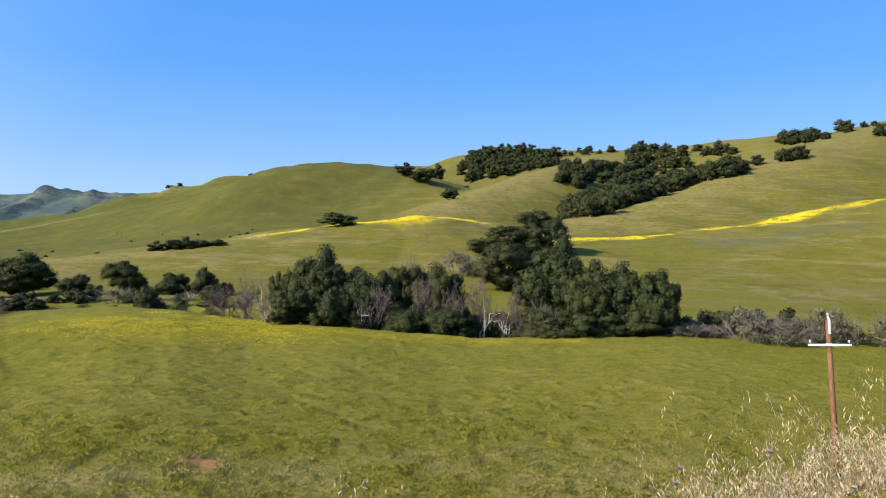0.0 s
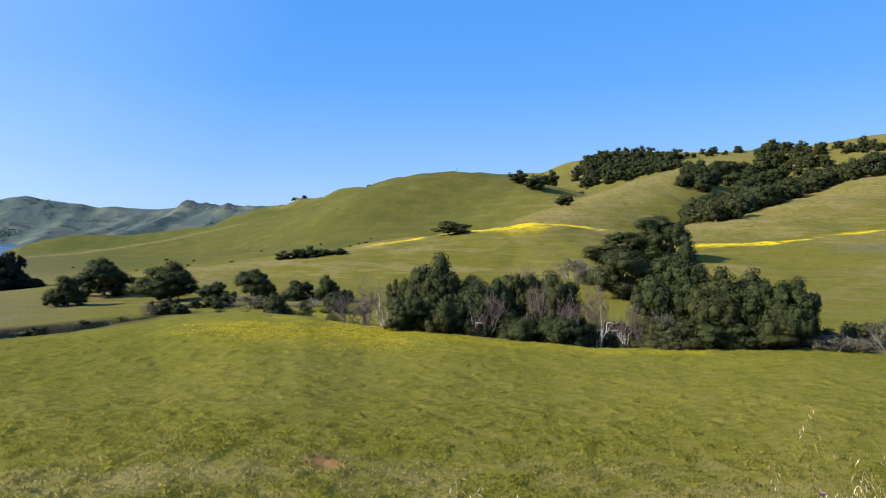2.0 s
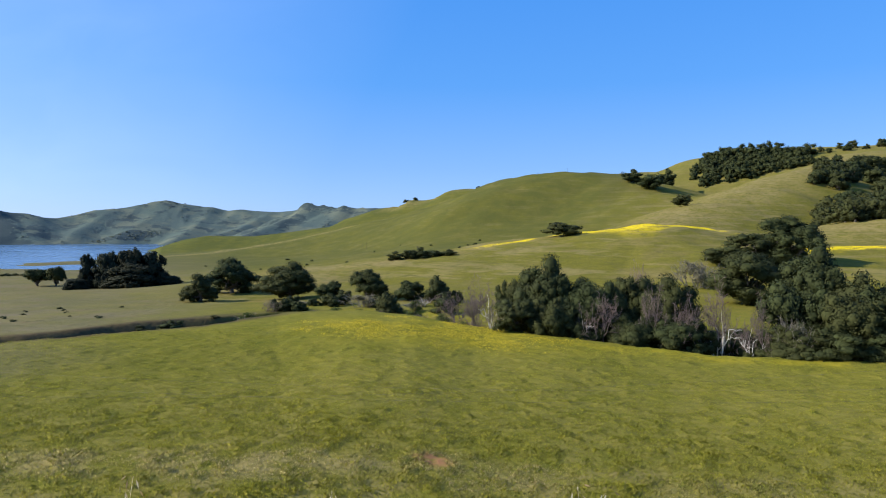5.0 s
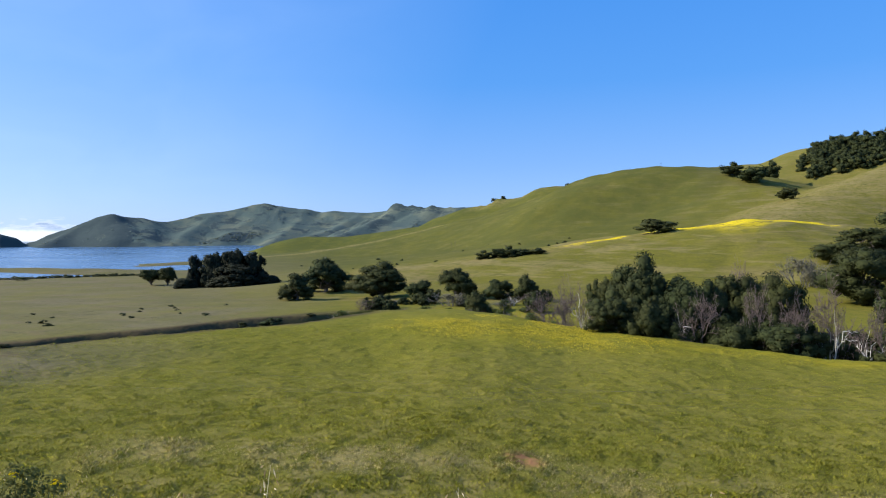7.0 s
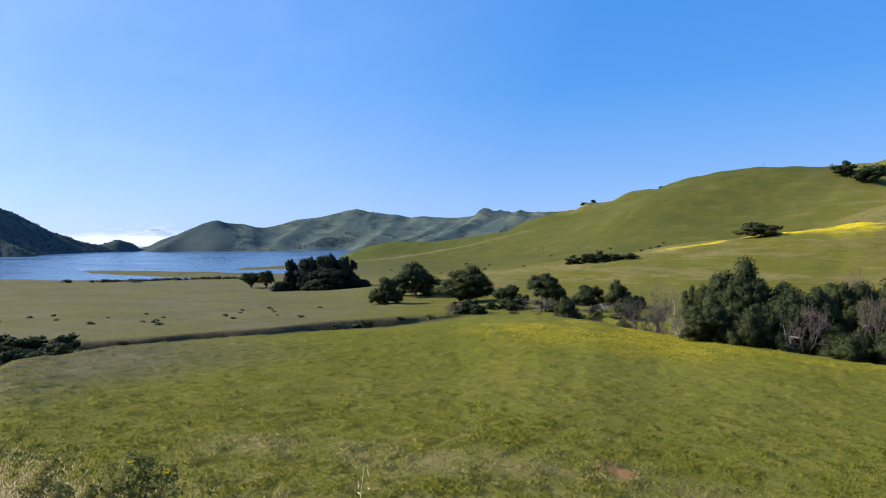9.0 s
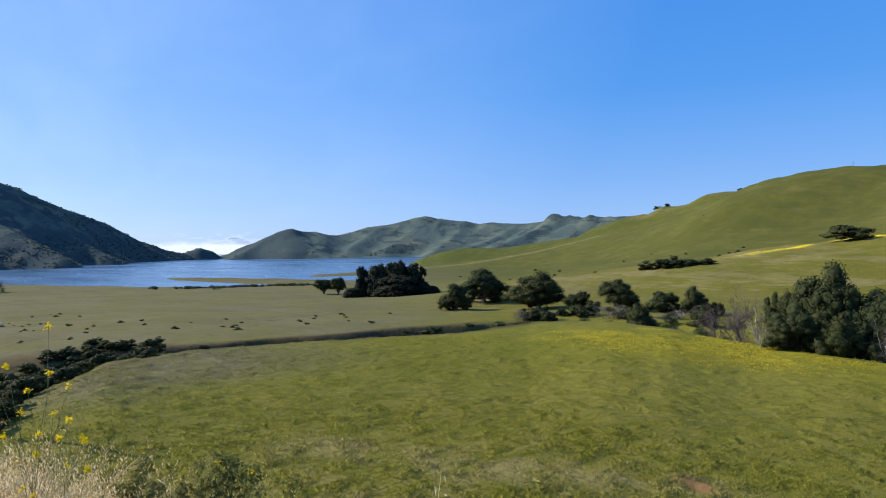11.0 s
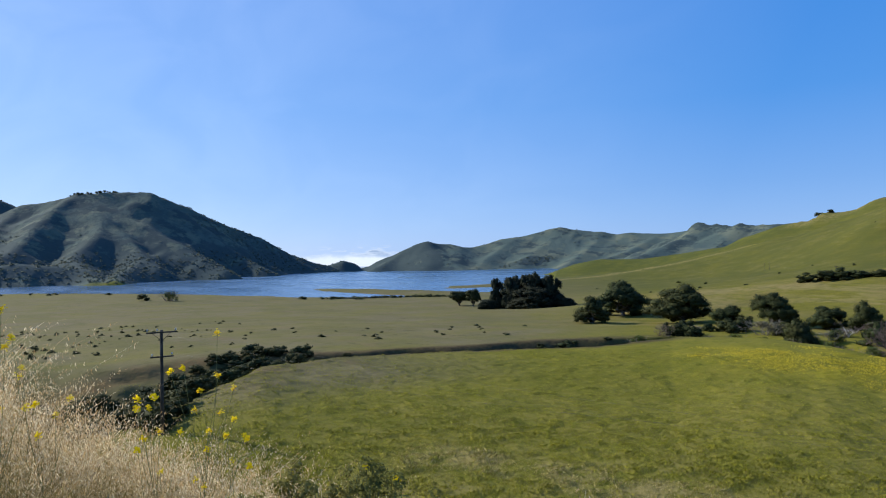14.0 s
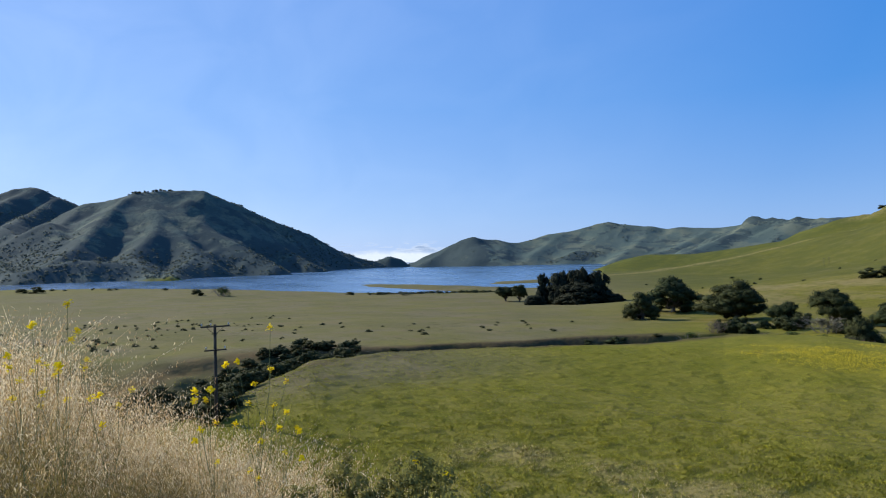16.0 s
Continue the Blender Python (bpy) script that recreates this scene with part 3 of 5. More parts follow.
# ---------------------------------------------------------------- ground and lake
def build_ground():
    turns = np.radians(np.concatenate([np.arange(-44, 102, 0.24), np.arange(104, 314, 3.0)]))
    radii = np.concatenate([[0.25, 0.5, 0.8], np.geomspace(1.1, 30, 84), np.arange(30.4, 112, 0.42), np.arange(112.5, 152, 0.6), np.geomspace(153, 950, 160), np.arange(960, 1960, 8.0), np.geomspace(1975, 4600, 22)])
    a, r = np.meshgrid(turns, radii)
    x, y = (-r * np.sin(a)).ravel() + 0.35, (r * np.cos(a)).ravel() - 0.45
    z = height(x, y)
    n, m = len(turns), len(radii)
    i, j = np.meshgrid(np.arange(n), np.arange(m - 1))
    k = (i + 1) % n
    faces = np.stack([j * n + i, (j + 1) * n + i, (j + 1) * n + k, j * n + k], -1).reshape(-1, 4)
    me = mesh_of("ground", np.stack([x, y, z], 1), faces[:, ::-1], GRASSLAND)
    rr = np.hypot(x, y)
    turn = np.degrees(np.arctan2(-x, y))
    wob = fractal(x, y, 14, 3, 51)
    d_low, _, _, arc_low = spine_distance(x, y, LOW_SPUR)
    d_ter, _, _, arc_ter = spine_distance(x, y, TERRACE)
    d_creek, arc_creek = spine_distance(x, y, CREEK)
    mustard = 0.36 * smooth(1.25, 0.35, np.hypot((x + 36) / 25, (y - 96) / 15) + 0.25 * wob)
    mustard = np.maximum(0.5 * mustard, 0.18 * smooth(5, 1, np.abs(d_creek - 12.5) + wob) * (x > -30) * (x < 22) * (rr < 112))
    mustard = np.maximum(mustard, 1.4 * smooth(4 + 52 * smooth(145, 185, arc_low) * smooth(228, 208, arc_low), 1, d_low + 3 * wob) * smooth(95, 130, arc_low) * smooth(245, 228, arc_low))
    mustard = np.maximum(mustard, 1.2 * smooth(6 + 9 * smooth(60, 150, arc_ter) + 26 * smooth(150, 230, arc_ter), 1, d_ter + 7 * wob) * smooth(18, 30, arc_ter))
    d_green = spine_distance(x, y, GREEN_HILL)[0]
    mustard = np.maximum(mustard, 0.75 * smooth(5, 1.5, d_green) * smooth(-400, -370, x) * smooth(-225, -260, x))
    dry = smooth(50, 40, rr + 9 * wob) * 0.35 + 0.15 * smooth(110, 60, rr)
    d_straw = spine_distance(x, y, STRAW_STRIP)[0]
    dry = np.maximum(dry, 0.6 * smooth(4.2, 0.8, d_straw + 1.6 * wob))
    for spur, reach, much in ((MIDDLE_SPUR, 55, 0.55), (RIGHT_SPUR, 60, 0.5), (LOW_SPUR, 30, 0.4), (UPPER_RIDGE, 110, 0.5), (KNOLL, 40, 0.6)):
        dry = np.maximum(dry, much * smooth(reach, 5, spine_distance(x, y, spur)[0] + 12 * wob) * (rr > 170))
    sage = smooth(1.2, 0.4, np.hypot((x - 128 + (y - 246) * 0.2) / 40, (y - 246) / 12) + 0.3 * wob)
    band = fractal(rr, turn * 2.5, 26, 3, 52)
    brown = smooth(118, 135, rr) * smooth(34, 50, turn) * smooth(1000, 500, rr) * np.clip(0.95 + 0.35 * wob + 0.10 * band, 0.5, 1.2)
    brown = np.maximum(brown, smooth(38, 24, d_creek) * smooth(265, 300, arc_creek))
    brown = np.maximum(brown, 0.22 * smooth(560, 800, rr) * (turn < 6) * (turn > -60))
    bare = smooth(1.9, 0.5, np.hypot(x + 15.7, (y - 41.8) * 1.1) + 0.7 * fractal(x, y, 1.6, 3, 53))
    bare = np.maximum(bare, 0.35 * smooth(225, 260, arc_creek) * smooth(3.5, 0.5, np.abs(d_creek - 9 - 8 * smooth(285, 320, arc_creek) + 1.5 * wob)) * (rr > 100))
    # where the cut bank takes its dark earth and painted shade
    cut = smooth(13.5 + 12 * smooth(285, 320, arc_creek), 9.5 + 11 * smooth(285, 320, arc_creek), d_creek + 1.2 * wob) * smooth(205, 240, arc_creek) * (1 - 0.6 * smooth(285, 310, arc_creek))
    # far slopes: where scrub grows and where the haze-blue colours apply
    scrub = smooth(1000, 1100, rr) * (turn > 20) * (0.27 + smooth(62, 66, turn) * (0.13 + 0.5 * smooth(85, 25, z + 25 * wob) + 0.35 * smooth(86, 89, turn)))
    scrub = np.maximum(scrub, smooth(110, 60, spine_distance(x, y, KNOB)[0]))
    scrub = np.maximum(scrub, 0.85 * smooth(1000, 1100, rr) * smooth(51.5, 54, turn + 1.2 * wob) * (turn < 62))
    scrub = np.maximum(scrub, smooth(1.3, 0.8, np.hypot((x + 1130 - 0.2 * (y - 1105)) / 26, (y - 1105) / 75) + 0.3 * wob))
    scrub = np.maximum(scrub, 0.55 * smooth(60, 25, spine_distance(x, y, ROCKY_RANGE)[0] + 10 * wob))
    lush = 1.15 * smooth(380, 230, d_green) * smooth(330, 420, rr) * smooth(10, -90, x)
    lush = np.maximum(lush, 1.3 * smooth(190, 90, spine_distance(x, y, BACK_SHOULDER)[0]) * smooth(20, 60, d_green))
    dry = np.maximum(dry, 0.75 * smooth(16, 3, d_green + 4 * wob) * smooth(-240, -300, x))
    slope = smooth(125, 200, rr) * smooth(1000, 700, rr) * (0.5 + 0.5 * smooth(48, 36, turn))
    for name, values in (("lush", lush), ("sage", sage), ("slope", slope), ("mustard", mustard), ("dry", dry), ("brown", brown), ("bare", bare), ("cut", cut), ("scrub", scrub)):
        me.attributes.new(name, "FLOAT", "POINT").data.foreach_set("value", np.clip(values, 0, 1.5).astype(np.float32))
    return tagged(new("ground", me), "rolling green spring pasture with dry grass and mustard patches", "ground", kind="structure")


build_ground()


def build_lake():
    bm = bmesh.new()
    bmesh.ops.create_grid(bm, x_segments=24, y_segments=24, size=1600)
    me = bpy.data.meshes.new("water")
    bm.to_mesh(me)
    bm.free()
    me.materials.append(WATER)
    ob = new("water", me)
    ob.location = (-1750, 900, 0)
    return tagged(ob, "wind-rippled blue reservoir water below the hills", "lake", kind="structure")


build_lake()


# ---------------------------------------------------------------- trees
def tube(path, radii, sides=6):
    """Tapered limb along a path: vertices and quads."""
    path = np.asarray(path, float)
    verts, faces = [], []
    for k, p in enumerate(path):
        d = path[min(k + 1, len(path) - 1)] - path[max(k - 1, 0)]
        d = d / (np.linalg.norm(d) + 1e-9)
        u = np.cross(d, (0.31, 0.9, 0.2))
        u /= np.linalg.norm(u) + 1e-9
        w = np.cross(d, u)
        for s in range(sides):
            a = 2 * math.pi * s / sides
            verts.append(p + radii[k] * (math.cos(a) * u + math.sin(a) * w))
    for k in range(len(path) - 1):
        for s in range(sides):
            e = (s + 1) % sides
            faces.append((k * sides + s, k * sides + e, (k + 1) * sides + e, (k + 1) * sides + s))
    return verts, faces


def join(pieces):
    verts, faces, base = [], [], 0
    for v, f in pieces:
        verts.append(np.asarray(v, float))
        faces.append(np.asarray(f, int) + base)
        base += len(v)
    return np.concatenate(verts), np.concatenate(faces)


def wander(rng, a, b, steps=4, sway=0.12):
    a, b = np.asarray(a, float), np.asarray(b, float)
    length = np.linalg.norm(b - a)
    pts = [a + (b - a) * k / steps + (rng.normal(size=3) * sway * length * (0 < k < steps)) for k in range(steps + 1)]
    return pts


def leaves(rng, centres, radii, count, size, up=0.25):
    """Bent leaf sprays on the skins of many small clumps."""
    weight = radii ** 2 / (radii ** 2).sum()
    which = rng.choice(len(centres), count, p=weight)
    d = rng.normal(size=(count, 3))
    d[:, 2] += up
    d /= np.linalg.norm(d, axis=1)[:, None]
    place = centres[which] + d * (radii[which] * (0.55 + 0.5 * rng.random(count) ** 0.6))[:, None]
    normal = d + rng.normal(size=(count, 3)) * 0.30
    normal /= np.linalg.norm(normal, axis=1)[:, None]
    u = np.cross(normal, rng.normal(size=(count, 3)))
    u /= np.linalg.norm(u, axis=1)[:, None]
    w = np.cross(normal, u)
    s = (size * (0.55 + 0.8 * rng.random(count)))[:, None]
    quads = np.stack([place - u * s, place - w * s * 0.62 + normal * s * 0.18, place + u * s, place + w * s * 0.62 + normal * s * 0.22], 1)
    out = place - np.average(centres, axis=0, weights=weight)
    out /= np.linalg.norm(out, axis=1)[:, None] + 1e-6
    face = 0.75 * d + 0.55 * out + rng.normal(size=(count, 3)) * 0.22 + np.array([0, 0, 0.1])
    face /= np.linalg.norm(face, axis=1)[:, None]
    return quads.reshape(-1, 3), np.arange(count * 4).reshape(-1, 4), np.repeat(face, 4, axis=0)


def cores(centres, radii, rings=5, sides=7):
    """Rounded inner masses of a crown, in the same arrays as leaves()."""
    a = np.linspace(0, 2 * np.pi, sides, endpoint=False)
    t = np.linspace(0.12, np.pi - 0.12, rings)
    ball = np.stack([np.outer(np.sin(t), np.cos(a)), np.outer(np.sin(t), np.sin(a)), np.outer(np.cos(t), np.ones(sides))], -1).reshape(-1, 3)
    faces = [(j * sides + i, (j + 1) * sides + i, (j + 1) * sides + (i + 1) % sides, j * sides + (i + 1) % sides) for j in range(rings - 1) for i in range(sides)]
    verts = (centres[:, None] + ball[None] * radii[:, None, None]).reshape(-1, 3)
    all_faces = (np.asarray(faces)[None] + (np.arange(len(centres)) * len(ball))[:, None, None]).reshape(-1, 4)
    out = centres - np.average(centres, axis=0)
    out /= np.linalg.norm(out, axis=1)[:, None] + 1e-6
    face = (0.8 * ball[None] + 0.45 * out[:, None]).reshape(-1, 3)
    return verts, all_faces, face / (np.linalg.norm(face, axis=1)[:, None] + 1e-6)


def leafy_mesh(name, leaf_set, material):
    verts, faces, face = leaf_set
    return mesh_of(name, verts, faces, material, True, face)


def crown_lobes(rng, n, spread, low, top, lobe, bumps):
    """Uneven lobes filling a low dome, each broken into smaller clumps."""
    centres, radii = [], []
    for k in range(n):
        a = 2 * math.pi * (k * 0.381966 + rng.random() * 0.12)
        q = math.sqrt((k + 0.5) / n) * (0.82 + 0.25 * rng.random())
        roof = low + (top - low) * (0.25 + 0.75 * math.sqrt(max(0, 1 - min(q, 1) ** 2.4)))
        z = low + (roof - low) * (1 - 0.95 * rng.random() ** (1.6 if low > 1 else 1.0))
        c = np.array([math.cos(a) * q * spread, math.sin(a) * q * spread, z])
        big = lobe * (0.75 + 0.5 * rng.random())
        for b in range(bumps):
            d = rng.normal(size=3)
            d[2] = d[2] * 0.8 + 0.2
            d /= np.linalg.norm(d)
            centres.append(c + d * big * 0.72)
            radii.append(big * (0.34 + 0.26 * rng.random()))
        centres.append(c)
        radii.append(big * 0.8)
    return np.array(centres), np.array(radii)


def make_oak(seed, count, size, label, name="oak_tree", leaf=OAK_LEAF, low=0.95, trunk=True, lobes=30, lobe=1.65):
    """A live oak ten metres high and ten wide."""
    rng = np.random.default_rng(seed)
    thing = tagged(new(name), label, "tree")
    centres, radii = crown_lobes(rng, lobes, 4.0, low, 9.0, lobe, 7)
    if trunk:
        fork = np.array([rng.normal() * 0.3, rng.normal() * 0.3, 1.9])
        pieces = [tube(wander(rng, (0, 0, -0.6), fork, 3, 0.05), [0.62, 0.46, 0.40, 0.38], 8)]
        for k in range(0, len(centres), 8):
            tip = centres[k + 7] if k + 7 < len(centres) else centres[k]
            pieces.append(tube(wander(rng, fork - (0, 0, 0.3), tip, 5, 0.07), [0.26, 0.21, 0.16, 0.11, 0.08, 0.05], 5))
        part("trunk", mesh_of("trunk", *join(pieces), BARK), thing)
    v, f, face = leaves(rng, centres, radii, count, size)
    inner = slice(None) if count > 3000 else slice(7, None, 8)
    cv, cf, core_face = cores(centres[inner], radii[inner] * (0.60 if count > 3000 else 0.85), *((5, 7) if count > 3000 else (4, 6)))
    tagged(part("crown", leafy_mesh("crown", (np.concatenate([v, cv]), np.concatenate([f, cf + len(v)]), np.concatenate([face, core_face])), leaf), thing), kind="stuff")
    return thing


def grow(rng, start, way, length, radius, depth, out, spread=0.75, lift=0.12):
    """Forking bare limbs."""
    way = way / np.linalg.norm(way)
    end = start + way * length
    mid = start + way * length * 0.5 + rng.normal(size=3) * length * 0.09
    radius = max(radius, 0.026)
    out.append(tube([start, mid, end], [radius, radius * 0.85, radius * 0.7], 5 if depth > 2 else 3))
    if depth == 0:
        return
    for _ in range(2 + (rng.random() < 0.55)):
        turn = way + rng.normal(size=3) * spread + np.array([0, 0, lift])
        grow(rng, end if rng.random() < 0.7 else mid, turn, length * (0.6 + 0.25 * rng.random()), radius * 0.58, depth - 1, out, spread, lift)


def make_bare(seed, label, pale=True, stems=2, name="bare_tree"):
    """A leafless tree about ten metres high."""
    rng = np.random.default_rng(seed)
    thing = tagged(new(name), label, "tree")
    thick, thin = [], []
    for s in range(stems):
        out = []
        lean = np.array([rng.normal() * 0.35, rng.normal() * 0.35, 1.0])
        grow(rng, np.array([rng.normal() * 0.3 * stems, rng.normal() * 0.3 * stems, -0.4]), lean, 3.1, 0.26 / stems ** 0.35, 6, out, 0.58, 0.10)
        for v, f in out:
            (thick if len(v) == 15 else thin).append((v, f))
    part("trunk", mesh_of("trunk", *join(thick), PALE_BARK if pale else TWIG), thing)
    tagged(part("twig_mass", mesh_of("twig_mass", *join(thin), TWIG), thing, "fine leafless twigs"), kind="stuff")
    return thing


def make_shrub(seed, label, leaf=SAGE_LEAF, twig=GREY_TWIG, count=1600, name="shrub"):
    """A twiggy shrub ten metres high and ten wide before it is scaled."""
    rng = np.random.default_rng(seed)
    thing = tagged(new(name), label, "shrub")
    out, tips = [], []
    for _ in range(15):
        a, q = rng.random() * 6.283, rng.random() ** 0.5
        start = np.array([math.cos(a) * q * 2.6, math.sin(a) * q * 2.6, -0.3])
        grow(rng, start, np.array([math.cos(a) * q * 0.8, math.sin(a) * q * 0.8, 1.0]), 3.4, 0.11, 3, out, 0.45, 0.1)
    tagged(part("twig_mass", mesh_of("twig_mass", *join(out), twig), thing), kind="stuff")
    centres, radii = crown_lobes(rng, 11, 3.6, 0.8, 7.6, 1.7, 5)
    part("foliage", leafy_mesh("foliage", leaves(rng, centres, radii, count, 0.24), leaf), thing)
    return thing


def plant(kinds, rows, group, sink=0.15, seed=0, grown=10.0):
    """Set out one tree a row: x, y, height, width."""
    rng = random.Random(seed)
    for k, (x, y, tall, wide) in enumerate(rows):
        kind = kinds[k % len(kinds)]
        m = pose(x, y, ground_z(x, y) - sink, 0, 0, rng.uniform(0, 360)) @ Matrix.Diagonal((wide / grown, wide / grown, tall / grown, 1))
        if kind.get("planted"):
            ob = copy_thing(kind, m @ Matrix.Diagonal([1 / v for v in kind.scale] + [1]))
        else:
            ob = kind
            ob.matrix_basis = m
            ob["planted"] = 1
        tagged(ob, group=group)


CREEK_OAKS = [(-101.5, 155.9, 9.9, 17.5), (-86.6, 153.2, 5.7, 7.8), (-75.4, 154.6, 8.5, 10.4), (-63.7, 153.3, 5.4,
    8.1), (-54.9, 150.3, 6.3, 6.7), (-49.9, 149.9, 3.6, 3.5), (-56.7, 125.8, 6.6, 6.6), (-24.6, 106.2, 6.0, 8.2), (-21.9,
    117.0, 15.1, 13.0), (-16.9, 115.8, 13.7, 11.8), (-12.0, 115.4, 12.7, 11.2), (-6.6, 121.8, 11.1, 10.3), (-1.1, 116.0,
    12.8, 11.0), (-19.4, 108.3, 9.6, 9.5), (-14.3, 108.1, 7.9, 8.6), (-30.6, 134.6, 8.2, 6.6), (-34.9, 137.7, 6.6, 4.0),
    (-5.4, 108.4, 7.9, 10.3), (1.3, 107.5, 7.1, 10.3), (17.1, 171.2, 13.1, 17.9), (21.4, 120.1, 16.0, 13.8), (27.7, 113.7,
    16.8, 14.5), (29.0, 109.2, 13.2, 11.4), (32.0, 105.2, 11.6, 10.0), (35.1, 102.7, 9.8, 7.3), (18.4, 112.5, 14.5, 12.5),
    (23.3, 107.5, 12.6, 11.5), (16.8, 105.7, 6.9, 10.7), (22.7, 104.0, 6.2, 11.1), (27.8, 102.5, 4.2, 6.6), (31.8, 101.6,
    4.9, 7.3)]
VALLEY_OAKS = [(-121.5, 143.5, 7.6, 10.2), (-130.7, 169.4, 11.0, 15.7), (21.0, 235.1, 9.9, 21.8), (35.6, 237.3, 15.1,
    23.2)]
CYPRESSES = [(-206.8, 203.4, 18.6, 12.0), (-221.6, 196.3, 13.9, 7.5), (-213.8, 199.0, 17.2, 12.0), (-199.3, 208.0,
    14.1, 12.3), (-217.7, 187.2, 5.1, 9.2), (-202.7, 199.0, 9.6, 19.6), (-191.9, 209.5, 4.5, 8.7)]
SHORE_OAKS = [(-259.2, 204.3, 8.1, 10.7), (-251.2, 206.4, 9.2, 8.4)]
LAKE_TREES = [(-383.4, 216.1, 3.7, 8.5), (-490.3, 121.6, 10.3, 12.2)]
GREY_SHRUBS = [(16.5, 105.2, 9.6, 5.5), (38.3, 101.2, 3.3, 5.9), (47.4, 98.4, 7.0, 7.9), (50.2, 96.5, 4.8, 8.8),
    (55.5, 97.7, 5.2, 7.9), (58.8, 97.5, 7.6, 5.3), (62.0, 97.5, 5.0, 6.6), (66.7, 94.7, 6.8, 7.5), (6.2, 199.9, 10.4,
    12.1), (40.6, 102.2, 2.4, 5.0), (43.2, 102.0, 2.6, 4.4), (-66.8, 134.3, 4.2, 7.6), (-79.8, 144.4, 1.1, 7.3), (-87.5,
    143.4, 0.6, 8.4), (-56.4, 139.0, 1.9, 6.1)]
BARE_TREES = [(6.5, 106.3, 13.5, 6.1), (-10.5, 107.0, 10.7, 6.7), (3.8, 105.4, 10.5, 6.1), (11.3, 104.9, 10.1, 6.6),
    (-2.4, 107.8, 13.6, 5.0), (8.4, 109.7, 14.3, 6.8), (-31.4, 115.8, 12.5, 6.5), (-6.5, 123.8, 14.7, 4.8), (-35.2, 115.8,
    11.1, 8.2), (-29.4, 110.2, 7.5, 5.0), (-40.0, 119.5, 9.0, 7.2), (-33.8, 113.0, 8.7, 4.6), (-14.0, 107.1, 9.2, 5.0),
    (1.2, 108.0, 10.7, 4.6), (13.7, 107.1, 11.5, 5.0), (-54.6, 139.7, 3.7, 7.8), (-47.5, 137.0, 4.6, 6.0)]
HILL_BUSHES = [(-50.9, 311.0, 7.6, 17.9), (-115.4, 262.0, 4.0, 9.0), (-109.5, 263.4, 4.8, 9.5), (-104.5, 265.4, 4.9, 10.0), (-99.5, 267.6, 3.4, 9.0), (-93.5, 269.6, 2.9, 9.0), (5.2, 500.8, 9.6, 16.6),
               (-41.4, 680.7, 12.9, 22.5), (-20.6, 661.9, 17.2, 28.8), (-8.9, 763.3, 19.8, 23.2), (-91.8, 100.4, 2.7, 5.1)]

OAKS = [make_oak(s, 19000, 0.145, "dense dark green live oak growing along the creek", lobes=17, lobe=2.05) for s in (1, 2, 3, 4)]
plant(OAKS, CREEK_OAKS, "oaks along the creek", seed=1)
FIELD_OAKS = [make_oak(s, 13000, 0.165, "rounded live oak standing in open pasture", lobes=18, lobe=2.0, low=1.0) for s in (11, 12)]
plant(FIELD_OAKS, VALLEY_OAKS, "oaks in the pasture", seed=2)
plant([make_oak(13, 6000, 0.24, "grey-green spreading tree beside the lake shore", lobes=16, lobe=1.9, low=2.0)], SHORE_OAKS, "trees on the shore", seed=14)
plant([make_oak(s, 11000, 0.28, "tall dark rounded cypress in a clump beside the lake", "cypress_tree", PINE_LEAF, 0.3, True, 40, 1.8) for s in (21, 22)], CYPRESSES, "cypresses by the lake", seed=3)
plant([make_shrub(31, "airy pale green willow near the shore", BUSH_LEAF, GREY_TWIG, 1800, "willow")], LAKE_TREES, "willows on the shore", seed=4)
plant([make_shrub(s, "grey leafless thicket beside the creek", SAGE_LEAF, GREY_TWIG, 1800) for s in (41, 42)], GREY_SHRUBS, "grey shrubs along the creek", seed=5)
plant([make_bare(51, "leafless sycamore with pale branches by the creek"), make_bare(52, "leafless brown tree full of fine twigs by the creek", False, 3), make_bare(53, "leafless brown tree full of fine twigs by the creek", False, 3)], BARE_TREES, "bare trees along the creek", seed=6)
BUSHES = [make_oak(s, 2500, 0.36, "low rounded dark green bush on the slope", "bush", low=0.5, trunk=False, lobes=18, lobe=1.8) for s in (61, 62)]
plant(BUSHES, HILL_BUSHES, "bushes on the hillside", seed=7)
FAR_OAKS = [make_oak(s, 1150, 0.40, "live oak in the wooded fold of the hill", lobes=16, lobe=2.0) for s in (71, 72, 73)]


FAR_CROWNS = [c.data for oak in FAR_OAKS for c in oak.children if c.name.startswith("crown")]


